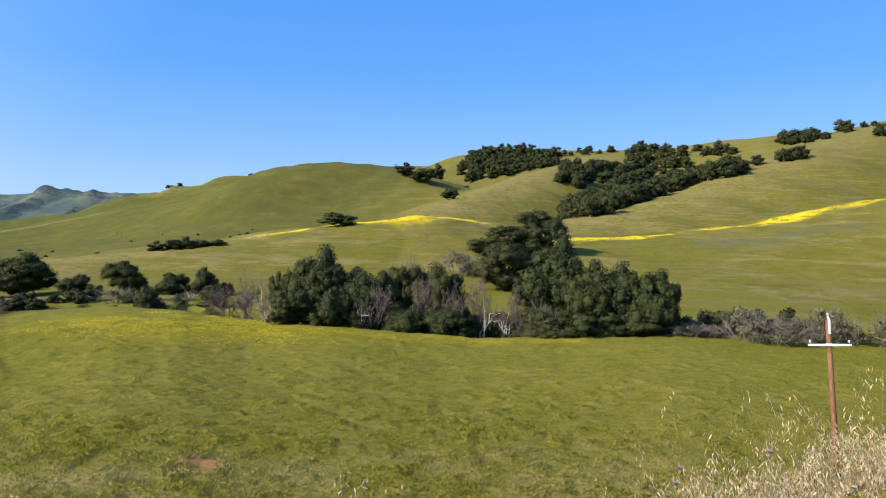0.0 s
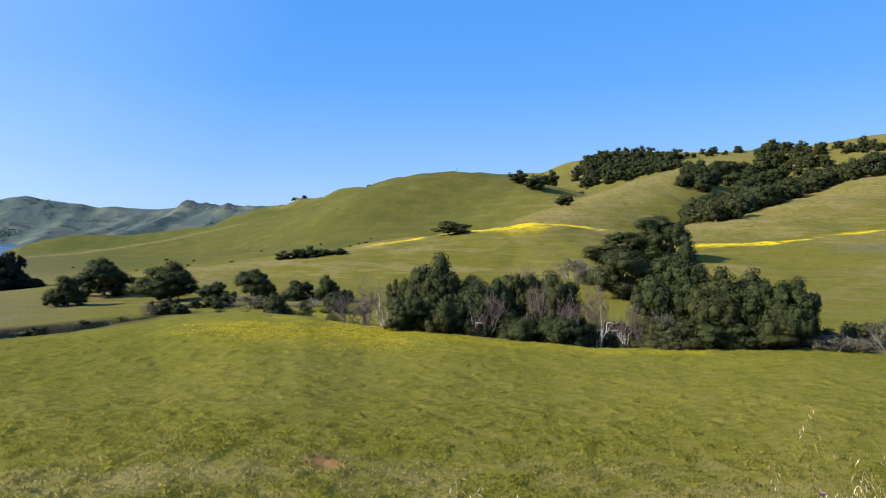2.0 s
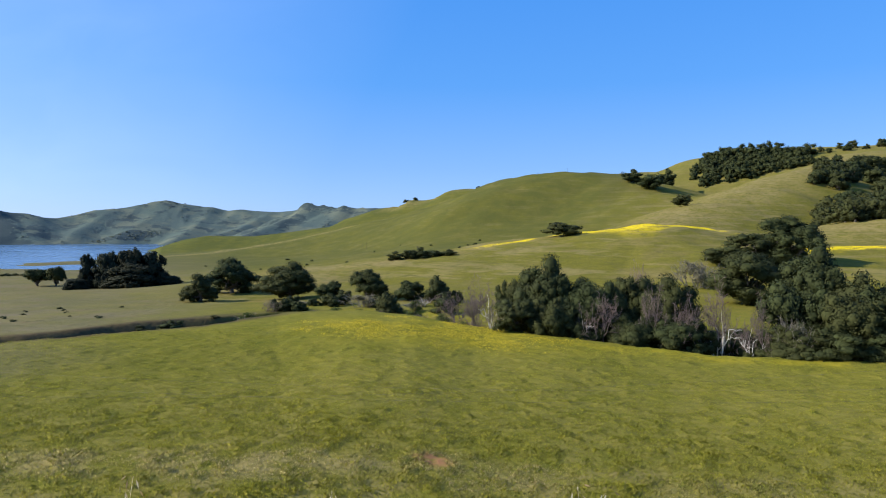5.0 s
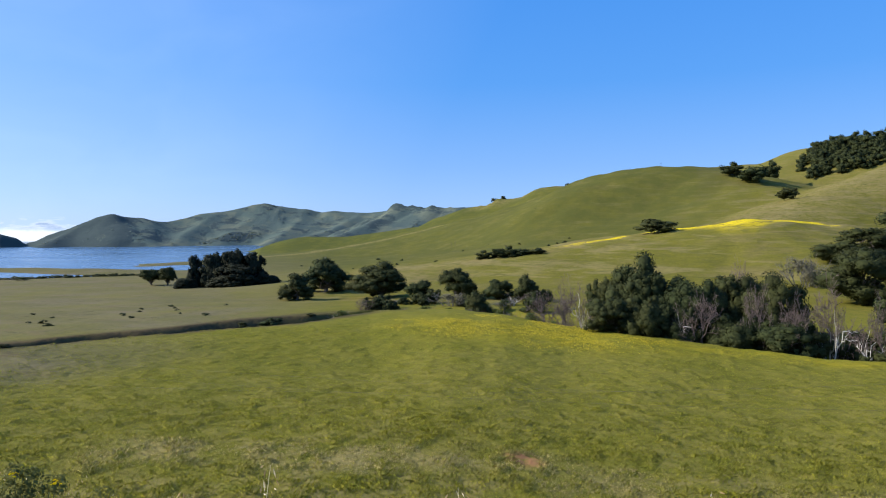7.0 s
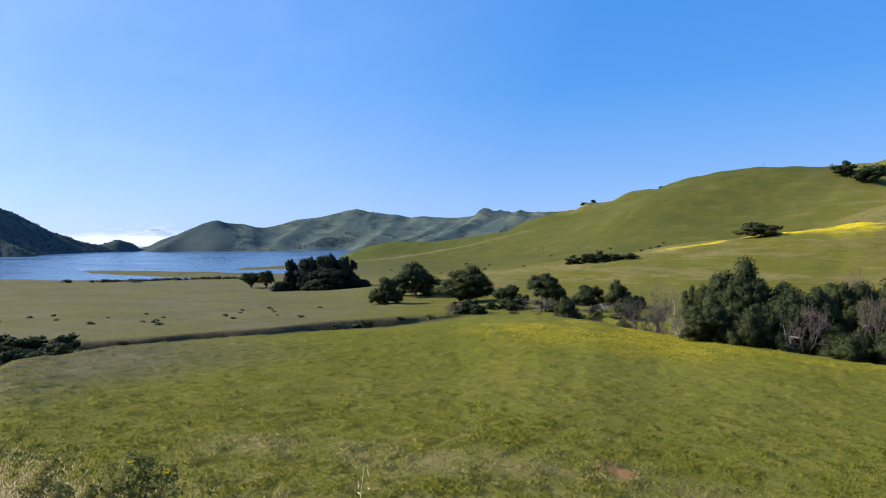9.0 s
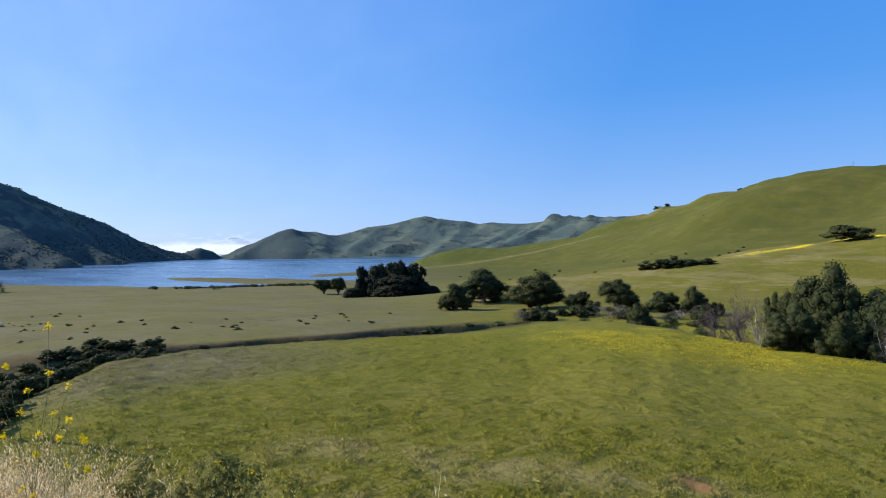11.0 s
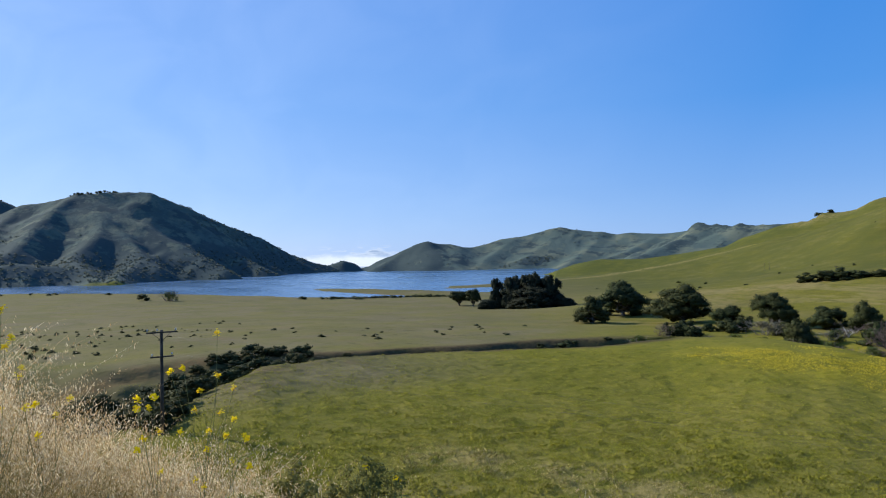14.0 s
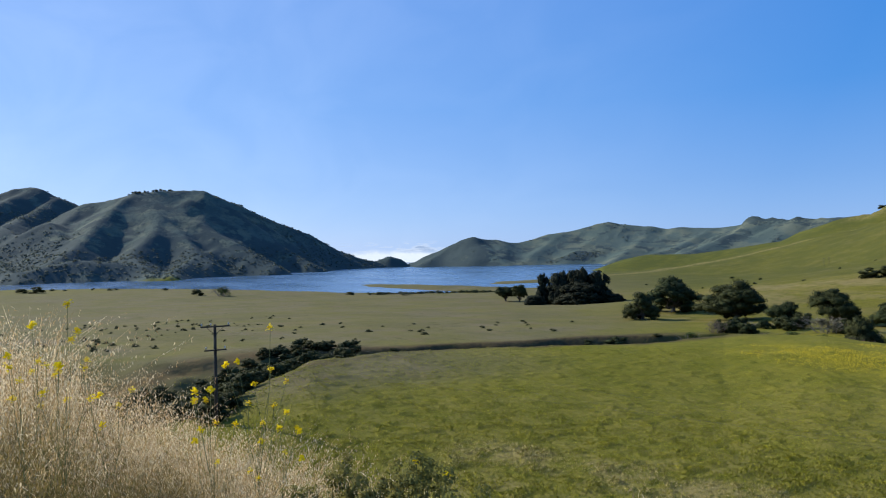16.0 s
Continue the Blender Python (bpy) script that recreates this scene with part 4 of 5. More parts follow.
def wood(corners, n, seed, tall=(8, 13), spacing=7.0, joined=False):
    """Scatter oaks inside a polygon on the hillside."""
    rng = random.Random(seed)
    xs, ys = [c[0] for c in corners], [c[1] for c in corners]
    rows = []
    for _ in range(6000):
        x, y = rng.uniform(min(xs), max(xs)), rng.uniform(min(ys), max(ys))
        inside = False
        for (ax, ay), (bx, by) in zip(corners, corners[1:] + corners[:1]):
            if (ay > y) != (by > y) and x < (bx - ax) * (y - ay) / (by - ay) + ax:
                inside = not inside
        if inside and all(math.hypot(x - q[0], y - q[1]) > spacing for q in rows):
            h = rng.uniform(*tall)
            rows.append((x, y, h, h * rng.uniform(1.0, 1.45)))
            if len(rows) == n:
                break
    if not joined:
        plant(FAR_OAKS, rows, "oaks on the hill", 0.4, seed)
        return
    crowns, faces_out = [], []
    for x, y, high, wide in rows:
        me = rng.choice(FAR_CROWNS)
        v = np.empty(len(me.vertices) * 3, np.float32)
        me.vertices.foreach_get("co", v)
        v = v.reshape(-1, 3) * (wide / 10, wide / 10, high / 10)
        a = rng.uniform(0, 6.283)
        q, corner = np.empty(len(me.loops) * 3, np.float32), np.empty(len(me.loops), np.int32)
        me.corner_normals.foreach_get("vector", q)
        me.loops.foreach_get("vertex_index", corner)
        soft = np.zeros((len(v), 3))
        soft[corner] = q.reshape(-1, 3)
        faces_out.append(np.stack([soft[:, 0] * math.cos(a) - soft[:, 1] * math.sin(a), soft[:, 0] * math.sin(a) + soft[:, 1] * math.cos(a), soft[:, 2]], 1))
        v = np.stack([v[:, 0] * math.cos(a) - v[:, 1] * math.sin(a) + x, v[:, 0] * math.sin(a) + v[:, 1] * math.cos(a) + y, v[:, 2] + ground_z(x, y) - 0.4], 1)
        crowns.append((v, corner.reshape(-1, 4)))
    tagged(new("oak_grove", leafy_mesh("oak_grove", (*join(crowns), np.concatenate(faces_out)), OAK_LEAF)), "dense grove of dark live oaks on the hillside", "trees", kind="stuff")


wood([(14, 850), (30, 785), (83, 796), (141, 810), (150, 872), (60, 925)], 88, 81, (10, 15), 8.2, True)
wood([(105, 600), (128, 690), (168, 722), (150, 640), (128, 575)], 24, 82, (10, 15), 8)
wood([(92, 489), (97, 517), (127, 560), (190, 560), (246, 545), (233, 501), (198, 508), (165, 475), (125, 438), (95, 400), (84, 430)], 120, 83, (10, 15.5), 7.5)
wood([(165, 722), (214, 759), (251, 880), (287, 840), (291, 782), (285, 746), (262, 600), (246, 560), (190, 575), (150, 600)], 120, 86, (10, 15), 8.5, True)
wood([(160, 860), (160, 880), (228, 890), (228, 865)], 8, 88, (6, 10), 9)
wood([(300, 755), (300, 785), (332, 770), (334, 735)], 6, 84, (10, 14), 10)
wood([(372, 742), (378, 705), (402, 690), (408, 728)], 9, 85, (12, 16), 9)
wood([(284, 553), (280, 540), (302, 548), (306, 560)], 6, 87, (9, 12), 7)


# ---------------------------------------------------------------- brush in the gully and on the plain
def along_creek(rng, a, b, off, n, tall, lean=1.25):
    """Places beside the creek between two arc lengths."""
    pts = np.array(CREEK, float)
    run = np.concatenate([[0], np.cumsum(np.hypot(*np.diff(pts, axis=0).T))])
    rows = []
    for _ in range(n):
        s = rng.uniform(a, b)
        x, y = np.interp(s, run, pts[:, 0]), np.interp(s, run, pts[:, 1])
        q = max(np.hypot(x, y), 1)
        d = rng.uniform(*off)
        h = rng.uniform(*tall)
        rows.append((x + x / q * d + rng.uniform(-1, 1), y + y / q * d + rng.uniform(-1, 1), h, h * rng.uniform(0.9, 1.1) * lean))
    return rows


rng_brush = random.Random(5)
plant(BUSHES, along_creek(rng_brush, 78, 165, (-6, 5), 46, (3.5, 7.5)) + along_creek(rng_brush, 170, 232, (6, 30), 14, (2.5, 5.0)), "brush under the creek oaks", 0.3, 8)
plant([make_shrub(43, "low grey-green brush in the creek bed", BUSH_LEAF, GREY_TWIG, 2200, "brush"),
       make_shrub(44, "low brown leafless brush in the creek bed", SAGE_LEAF, TWIG, 500, "brush")],
      along_creek(rng_brush, 62, 100, (-3, 4), 12, (2.0, 4.0)) + along_creek(rng_brush, 165, 235, (-6, 10), 30, (2.0, 4.5))
      + along_creek(rng_brush, 235, 283, (-4, 8), 12, (0.8, 1.6)), "brush in the creek", 0.3, 9)
GULLY_LEAF = leaf_material("gully_leaves", (0.020, 0.028, 0.012), (0.050, 0.058, 0.022))
DARK_BRUSH = [make_oak(s, 900, 0.52, "dark rounded brush in the gully", "brush", GULLY_LEAF, 0.4, False, 14, 1.9) for s in (63, 64)]
# the low row from 236 to 297 is added to darken the shaded far bank
plant(DARK_BRUSH, along_creek(rng_brush, 298, 316, (5, 17), 34, (1.1, 2.1), 1.8) + along_creek(rng_brush, 236, 297, (3, 9.5), 44, (0.5, 1.1), 3.4) + along_creek(rng_brush, 296, 350, (-13, 12), 100, (1.5, 3.4), 1.5) + along_creek(rng_brush, 316, 360, (-34, -8), 80, (1.2, 2.6), 1.5),
      "brush in the gully", 0.3, 10)
PLAIN_SHRUBS = []
for _ in range(120):
    a, r = radians(rng_brush.gauss(83, 6.5)), rng_brush.uniform(138, 250)
    h = rng_brush.uniform(0.3, 0.8)
    PLAIN_SHRUBS.append((-r * math.sin(a), r * math.cos(a), h, h * rng_brush.uniform(1.4, 2.4)))
for _ in range(22):
    a, r = radians(rng_brush.uniform(44, 74)), rng_brush.uniform(140, 190)
    h = rng_brush.uniform(0.4, 0.8)
    PLAIN_SHRUBS.append((-r * math.sin(a), r * math.cos(a), h, h * rng_brush.uniform(1.6, 3.0)))
for _ in range(70):
    a = radians(rng_brush.uniform(51, 63))
    r = float(np.interp(math.degrees(a), [44, 54, 66], [462, 458, 488])) + rng_brush.uniform(-6, 4)
    h = rng_brush.uniform(0.8, 1.7)
    PLAIN_SHRUBS.append((-r * math.sin(a), r * math.cos(a), h, h * rng_brush.uniform(2.0, 4.5)))
for _ in range(26):
    a = radians(rng_brush.choice((rng_brush.uniform(54, 66), rng_brush.uniform(52, 60), rng_brush.uniform(68, 90))))
    r = float(np.interp(math.degrees(a), [44, 54, 66, 74, 82, 91], [455, 452, 485, 570, 690, 790])) + rng_brush.uniform(-8, 6)
    h = rng_brush.uniform(1.2, 2.4)
    PLAIN_SHRUBS.append((-r * math.sin(a), r * math.cos(a), h, h * rng_brush.uniform(1.5, 3.2)))
plant([make_oak(65, 450, 0.75, "small dark shrub scattered over the grassy plain", "shrub", OAK_LEAF, 0.3, False, 9, 2.2)], PLAIN_SHRUBS, "shrubs on the plain", 0.1, 11)
SLOPE_SHRUBS = []
for _ in range(26):
    a, r = radians(rng_brush.uniform(14, 40)), rng_brush.uniform(330, 640)
    h = rng_brush.uniform(0.9, 1.8)
    SLOPE_SHRUBS.append((-r * math.sin(a), r * math.cos(a), h, h * rng_brush.uniform(1.5, 2.5)))
plant([make_oak(66, 400, 0.75, "small dark shrub on the grassy slope", "shrub", OAK_LEAF, 0.3, False, 9, 2.2)], SLOPE_SHRUBS, "shrubs on the slope", 0.1, 12)
CREST = [(-251, 848, 5.0, 10.0), (-356, 842, 4.5, 12.0), (-345, 848, 5.0, 8.0), (440, 722, 15, 19), (428, 694, 13, 16), (383, 655, 9, 12), (365, 655, 11, 13), (264, 549, 9, 12),
         (462, 700, 6, 8), (455, 706, 7, 9), (420, 626, 13, 17), (257, 880, 9, 9)]
plant(FAR_OAKS, CREST, "oaks on the skyline", 0.3, 13)


# ---------------------------------------------------------------- scrub on the far mountains
def far_scrub():
    rng = np.random.default_rng(90)
    x, y = rng.uniform(-1900, -600, 42000), rng.uniform(-250, 1750, 42000)
    r, turn = np.hypot(x, y), np.degrees(np.arctan2(-x, y))
    z = height(x, y)
    fold = fractal(x, y, 190, 4, 77)
    low = 0.95 * smooth(62, 18, z) + 0.3 * smooth(86, 89, turn) - 0.1
    fold = np.where(turn > 62, fold * 0.8 + low, fold * 0.7 - 0.12)
    fold = np.maximum(fold, 1.2 * smooth(1.25, 0.8, np.hypot((x + 1130 - 0.2 * (y - 1105)) / 26, (y - 1105) / 75)))
    keep = (z > 1.5) & (r > 1000) & (turn < 97) & (turn > 22) & (fold + rng.normal(size=len(x)) * 0.2 > 0.5)
    centres = np.stack([x, y, z + 0.4], 1)[keep]
    size = rng.uniform(0.8, 2.2, len(centres))
    which = np.repeat(np.arange(len(centres)), 7)
    d = rng.normal(size=(len(which), 3))
    d[:, 2] = np.abs(d[:, 2])
    d /= np.linalg.norm(d, axis=1)[:, None]
    place = centres[which] + d * size[which][:, None] * np.array([1.3, 1.3, 0.38])
    u = np.cross(d, rng.normal(size=d.shape))
    u /= np.linalg.norm(u, axis=1)[:, None]
    w = np.cross(d, u)
    s = (size[which] * 0.75)[:, None]
    quads = np.stack([place - u * s, place - w * s, place + u * s, place + w * s], 1).reshape(-1, 3)
    soft = d * np.array([0.7, 0.7, 1.0]) + np.array([0, 0, 0.5])
    soft /= np.linalg.norm(soft, axis=1)[:, None]
    me = mesh_of("scrub", quads, np.arange(len(quads)).reshape(-1, 4), HAZY_SCRUB_LEAF, True, np.repeat(soft, 4, axis=0))
    return tagged(new("scrub", me), "dark coastal scrub on the far mountain slopes", "scrub", kind="stuff")


# leaf colours lightened and blued with the same distance haze
HAZY_SCRUB_LEAF = leaf_material("hazy_scrub_leaves", (0.065, 0.090, 0.074), (0.105, 0.135, 0.105), 0.5)
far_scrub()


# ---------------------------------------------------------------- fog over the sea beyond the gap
def glowing_fog_material():
    """A white bank lying on the sea, with grey-blue cloud bars over it, self-lit in place of daylight."""
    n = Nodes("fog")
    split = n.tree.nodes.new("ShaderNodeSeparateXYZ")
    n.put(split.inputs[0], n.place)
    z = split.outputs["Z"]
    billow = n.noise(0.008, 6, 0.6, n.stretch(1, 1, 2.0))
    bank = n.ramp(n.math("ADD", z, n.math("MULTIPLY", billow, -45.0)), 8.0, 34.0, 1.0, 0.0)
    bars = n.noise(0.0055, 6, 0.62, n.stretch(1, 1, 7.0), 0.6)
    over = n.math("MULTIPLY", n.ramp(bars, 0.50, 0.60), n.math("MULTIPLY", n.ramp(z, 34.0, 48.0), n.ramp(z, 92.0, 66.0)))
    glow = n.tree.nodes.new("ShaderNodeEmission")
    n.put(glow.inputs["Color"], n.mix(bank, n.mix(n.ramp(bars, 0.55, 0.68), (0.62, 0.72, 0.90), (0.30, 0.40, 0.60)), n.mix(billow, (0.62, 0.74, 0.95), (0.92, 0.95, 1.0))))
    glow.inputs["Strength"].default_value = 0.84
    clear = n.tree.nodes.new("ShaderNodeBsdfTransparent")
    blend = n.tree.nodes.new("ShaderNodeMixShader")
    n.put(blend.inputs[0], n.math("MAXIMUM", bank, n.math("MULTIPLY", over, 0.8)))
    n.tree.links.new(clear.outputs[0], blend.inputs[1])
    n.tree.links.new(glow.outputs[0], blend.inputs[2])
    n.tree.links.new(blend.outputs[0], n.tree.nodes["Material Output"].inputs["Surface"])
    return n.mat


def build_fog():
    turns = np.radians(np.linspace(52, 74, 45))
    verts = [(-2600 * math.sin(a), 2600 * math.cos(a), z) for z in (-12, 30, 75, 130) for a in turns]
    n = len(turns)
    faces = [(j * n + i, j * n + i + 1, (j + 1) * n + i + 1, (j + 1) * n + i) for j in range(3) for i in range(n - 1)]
    return tagged(new("backdrop", mesh_of("backdrop", verts, faces, glowing_fog_material())), "white sea fog lying beyond the gap in the hills", "fog", kind="structure")


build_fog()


# ---------------------------------------------------------------- utility poles
def simple_material(name, a, b, scale, rough=0.7, metal=0.0, gloss=0.3):
    n = Nodes(name)
    grain = n.noise(scale, 4, 0.6)
    n.bump(grain, 0.3, 0.01)
    return n.done(n.mix(grain, a, b), rough, metal, gloss)


OLD_POLE = bark_material("weathered_pole_wood", (0.035, 0.028, 0.024), (0.10, 0.082, 0.066), 5.0)
RED_POLE = bark_material("reddish_pole_wood", (0.13, 0.055, 0.032), (0.26, 0.125, 0.075), 5.0)
PALE_STEEL = simple_material("galvanised_steel", (0.55, 0.57, 0.60), (0.74, 0.76, 0.79), 6.0, 0.45, 0.0, 0.5)
GLASS_GREY = simple_material("insulator_porcelain", (0.34, 0.38, 0.44), (0.52, 0.55, 0.60), 20.0, 0.25, 0.0, 0.5)
WIRE = simple_material("bare_wire", (0.10, 0.095, 0.09), (0.17, 0.16, 0.15), 8.0, 0.5, 0.4, 0.5)


def box_piece(size, bevel=0.012):
    bm = bmesh.new()
    bmesh.ops.create_cube(bm, size=1)
    bmesh.ops.scale(bm, vec=size, verts=bm.verts)
    bmesh.ops.bevel(bm, geom=bm.edges[:], offset=bevel, segments=1, affect="EDGES")
    return bm


def from_bmesh(name, bm, material):
    me = bpy.data.meshes.new(name)
    bm.to_mesh(me)
    bm.free()
    me.materials.append(material)
    return me


def lathe(name, profile, material, sides=10):
    verts, faces = [], []
    for r, z in profile:
        for s in range(sides):
            a = 2 * math.pi * s / sides
            verts.append((r * math.cos(a), r * math.sin(a), z))
    for k in range(len(profile) - 1):
        for s in range(sides):
            e = (s + 1) % sides
            faces.append((k * sides + s, k * sides + e, (k + 1) * sides + e, (k + 1) * sides + s))
    return mesh_of(name, verts, faces, material)


INSULATOR = [(0.0, 0.0), (0.025, 0.0), (0.025, 0.10), (0.075, 0.10), (0.085, 0.14), (0.05, 0.16), (0.07, 0.18), (0.065, 0.23), (0.03, 0.26), (0.0, 0.26)]


def make_pole(name, label, x, y, top, facing, arms, wood, arm_material, thick=0.15, lean=(0, 0), cap=False):
    z = ground_z(x, y)
    tall = top - z
    thing = tagged(new(name), label, "utility pole")
    thing.matrix_basis = pose(x, y, z - 0.3, lean[0], lean[1], facing)
    part("shaft", lathe("shaft", [(0, 0), (thick, 0), (thick * 0.93, tall * 0.4), (thick * 0.8, tall + 0.28), (thick * 0.7, tall + 0.3), (0, tall + 0.3)], wood, 12), thing)
    for down, wide, insulators in arms:
        arm = part("crossarm", from_bmesh("crossarm", box_piece((wide, 0.10, 0.13)), arm_material), thing)
        arm.location = (0, -thick * 0.8 - 0.05, tall + 0.3 - down)
        for s in insulators:
            piece = part("insulator", lathe("insulator", INSULATOR, GLASS_GREY), arm)
            piece.location = (s * wide / 2, 0, 0.06)
    for down, wide, _ in arms[:1]:
        for s in (-1, 1):
            v, f = tube([(s * wide * 0.3, -thick - 0.06, tall + 0.3 - down - 0.05), (s * 0.05, -thick - 0.03, tall + 0.3 - down - 0.7)], [0.02, 0.02], 4)
            if not cap:
                part("brace", mesh_of("brace", v, f, arm_material), thing)
    if cap:
        rod = part("riser", mesh_of("riser", *tube([(0.05, -0.16, tall - 0.55), (0.07, -0.16, tall + 0.25), (0.0, -0.10, tall + 0.55)], [0.07, 0.075, 0.06], 8), PALE_STEEL), thing, "pale steel riser with an insulator")
        tip = part("insulator", lathe("insulator", INSULATOR, GLASS_GREY), rod)
        tip.location = (0.0, -0.10, tall + 0.5)
        band = part("bracket", from_bmesh("bracket", box_piece((0.34, 0.36, 0.16)), PALE_STEEL), thing, "steel bracket holding the crossarm")
        band.location = (0, -0.02, tall + 0.3 - arms[0][0])
    return thing


make_pole("utility_pole", "old dark wooden utility pole with two crossarms in the gully", -60.4, 14.1, 24.1, 84, [(0.18, 2.5, (-0.92, -0.3, 0.92)), (2.3, 1.9, (-0.85, 0.85))], OLD_POLE, OLD_POLE, 0.16)
make_pole("utility_pole", "reddish wooden utility pole with a white steel crossarm below the bank", 25.2, 40.0, 24.7, -24, [(1.55, 2.35, (-0.9, 0.9))], RED_POLE, PALE_STEEL, 0.17, (-0.4, -5.2), True)
for px, py, tall in ((-154, 765, 4.2), (-118, 756, 5.6), (-216, 783, 5.0), (-279, 554, 6.5), (-276, 556, 6.5), (-107, 266, 5.2)):
    make_pole("utility_pole", "thin distant wooden pole on the grassy hill", px, py, ground_z(px, py) + tall, 20, [(0.3, 1.6, ())], OLD_POLE, OLD_POLE, 0.13)


def wire(a, b, sag, radius=0.003):
    a, b = Vector(a), Vector(b)
    pts = []
    for k in range(41):
        s = k / 40
        p = a.lerp(b, s)
        p.z -= sag * 4 * s * (1 - s)
        pts.append(tuple(p))
    ob = new("power_line", mesh_of("power_line", *tube(pts, [radius] * len(pts), 4), WIRE))
    return tagged(ob, "thin sagging overhead wire between the poles", "power line", group="overhead wires")


wire((-60.3, 15.2, 24.3), (24.3, 40.6, 23.5), 1.6)
wire((-60.5, 12.9, 24.3), (26.2, 39.8, 23.5), 1.8)
wire((-60.4, 14.9, 22.1), (25.2, 40.2, 25.6), 2.0)


# ---------------------------------------------------------------- pasture grass
def grass_material(name, root, tip, straw, share):
    n = Nodes(name)
    c = n.mix(n.island(), root, tip)
    c = n.mix(n.ramp(n.noise(0.28, 4, 0.6, n.stretch(0.6, 1.4, 1)), 0.42, 0.62, 0, 0.38), c, (root[0] * 0.68, root[1] * 0.78, root[2] * 0.6))
    c = n.mix(n.math("MULTIPLY", n.attribute("dry"), n.ramp(n.noise(9.0, 1), 0.3, 0.6, 0.5, 1.0)), c, straw)
    mat = n.done(c, 0.85, gloss=0.06)
    glow = n.tree.nodes.new("ShaderNodeBsdfTranslucent")
    n.put(glow.inputs["Color"], c)
    blend = n.tree.nodes.new("ShaderNodeMixShader")
    blend.inputs[0].default_value = share
    n.tree.links.new(n.bsdf.outputs[0], blend.inputs[1])
    n.tree.links.new(glow.outputs[0], blend.inputs[2])
    n.tree.links.new(blend.outputs[0], n.tree.nodes["Material Output"].inputs["Surface"])
    return mat


PASTURE = grass_material("pasture_grass", (0.225, 0.220, 0.014), (0.300, 0.275, 0.024), (0.46, 0.37, 0.17), 0.12)
MUSTARD_FIELD = simple_material("mustard_bloom", (0.42, 0.32, 0.010), (0.64, 0.50, 0.02), 3.0, 0.6)


def sow(count, near, far, left, right, seed):
    """Random places in a wedge of pasture, thinning out with distance."""
    rng = np.random.default_rng(seed)
    r = near * (far / near) ** (rng.random(count) ** 0.85)
    a = np.radians(rng.uniform(right, left, count))
    return rng, -r * np.sin(a), r * np.cos(a), r


def blades(rng, x, y, z, tall, wide, per, lean=0.5):
    """One bent triangle pair a blade, several blades a tuft."""
    n = len(x) * per
    bx, by, bz = np.repeat(x, per), np.repeat(y, per), np.repeat(z, per)
    h = np.repeat(tall, per) * rng.uniform(0.6, 1.15, n)
    w = np.repeat(wide, per) * rng.uniform(0.6, 1.3, n)
    a = rng.uniform(0, 2 * np.pi, n)
    s = rng.normal(size=(n, 2)) * lean * h[:, None] + np.array([0.18, 0.02]) * h[:, None]
    off = rng.normal(size=(n, 2)) * np.repeat(tall, per)[:, None] * 0.45
    bx, by = bx + off[:, 0], by + off[:, 1]
    ux, uy = np.cos(a) * w / 2, np.sin(a) * w / 2
    v = np.empty((n, 4, 3))
    v[:, 0] = np.stack([bx - ux, by - uy, bz - 0.04], 1)
    v[:, 1] = np.stack([bx + ux, by + uy, bz - 0.04], 1)
    v[:, 2] = np.stack([bx + s[:, 0] * 0.45 + ux * 0.8, by + s[:, 1] * 0.45 + uy * 0.8, bz + h * 0.65], 1)
    v[:, 3] = np.stack([bx + s[:, 0] - ux * 0.3, by + s[:, 1] - uy * 0.3, bz + h], 1)
    way = np.cross(v[:, 1] - v[:, 0], v[:, 2] - v[:, 0])
    away = (way[:, 0] * bx + way[:, 1] * by - way[:, 2] * 15) > 0        # fronts turn up and towards the road
    v[away] = v[away][:, [1, 0, 3, 2]]
    soft = np.stack([0.35 * s[:, 0] / h + rng.normal(size=n) * 0.12, 0.35 * s[:, 1] / h + rng.normal(size=n) * 0.12, np.ones(n)], 1)
    soft /= np.linalg.norm(soft, axis=1)[:, None]
    return v.reshape(-1, 3), np.arange(n * 4).reshape(-1, 4), np.repeat(soft, 4, axis=0)


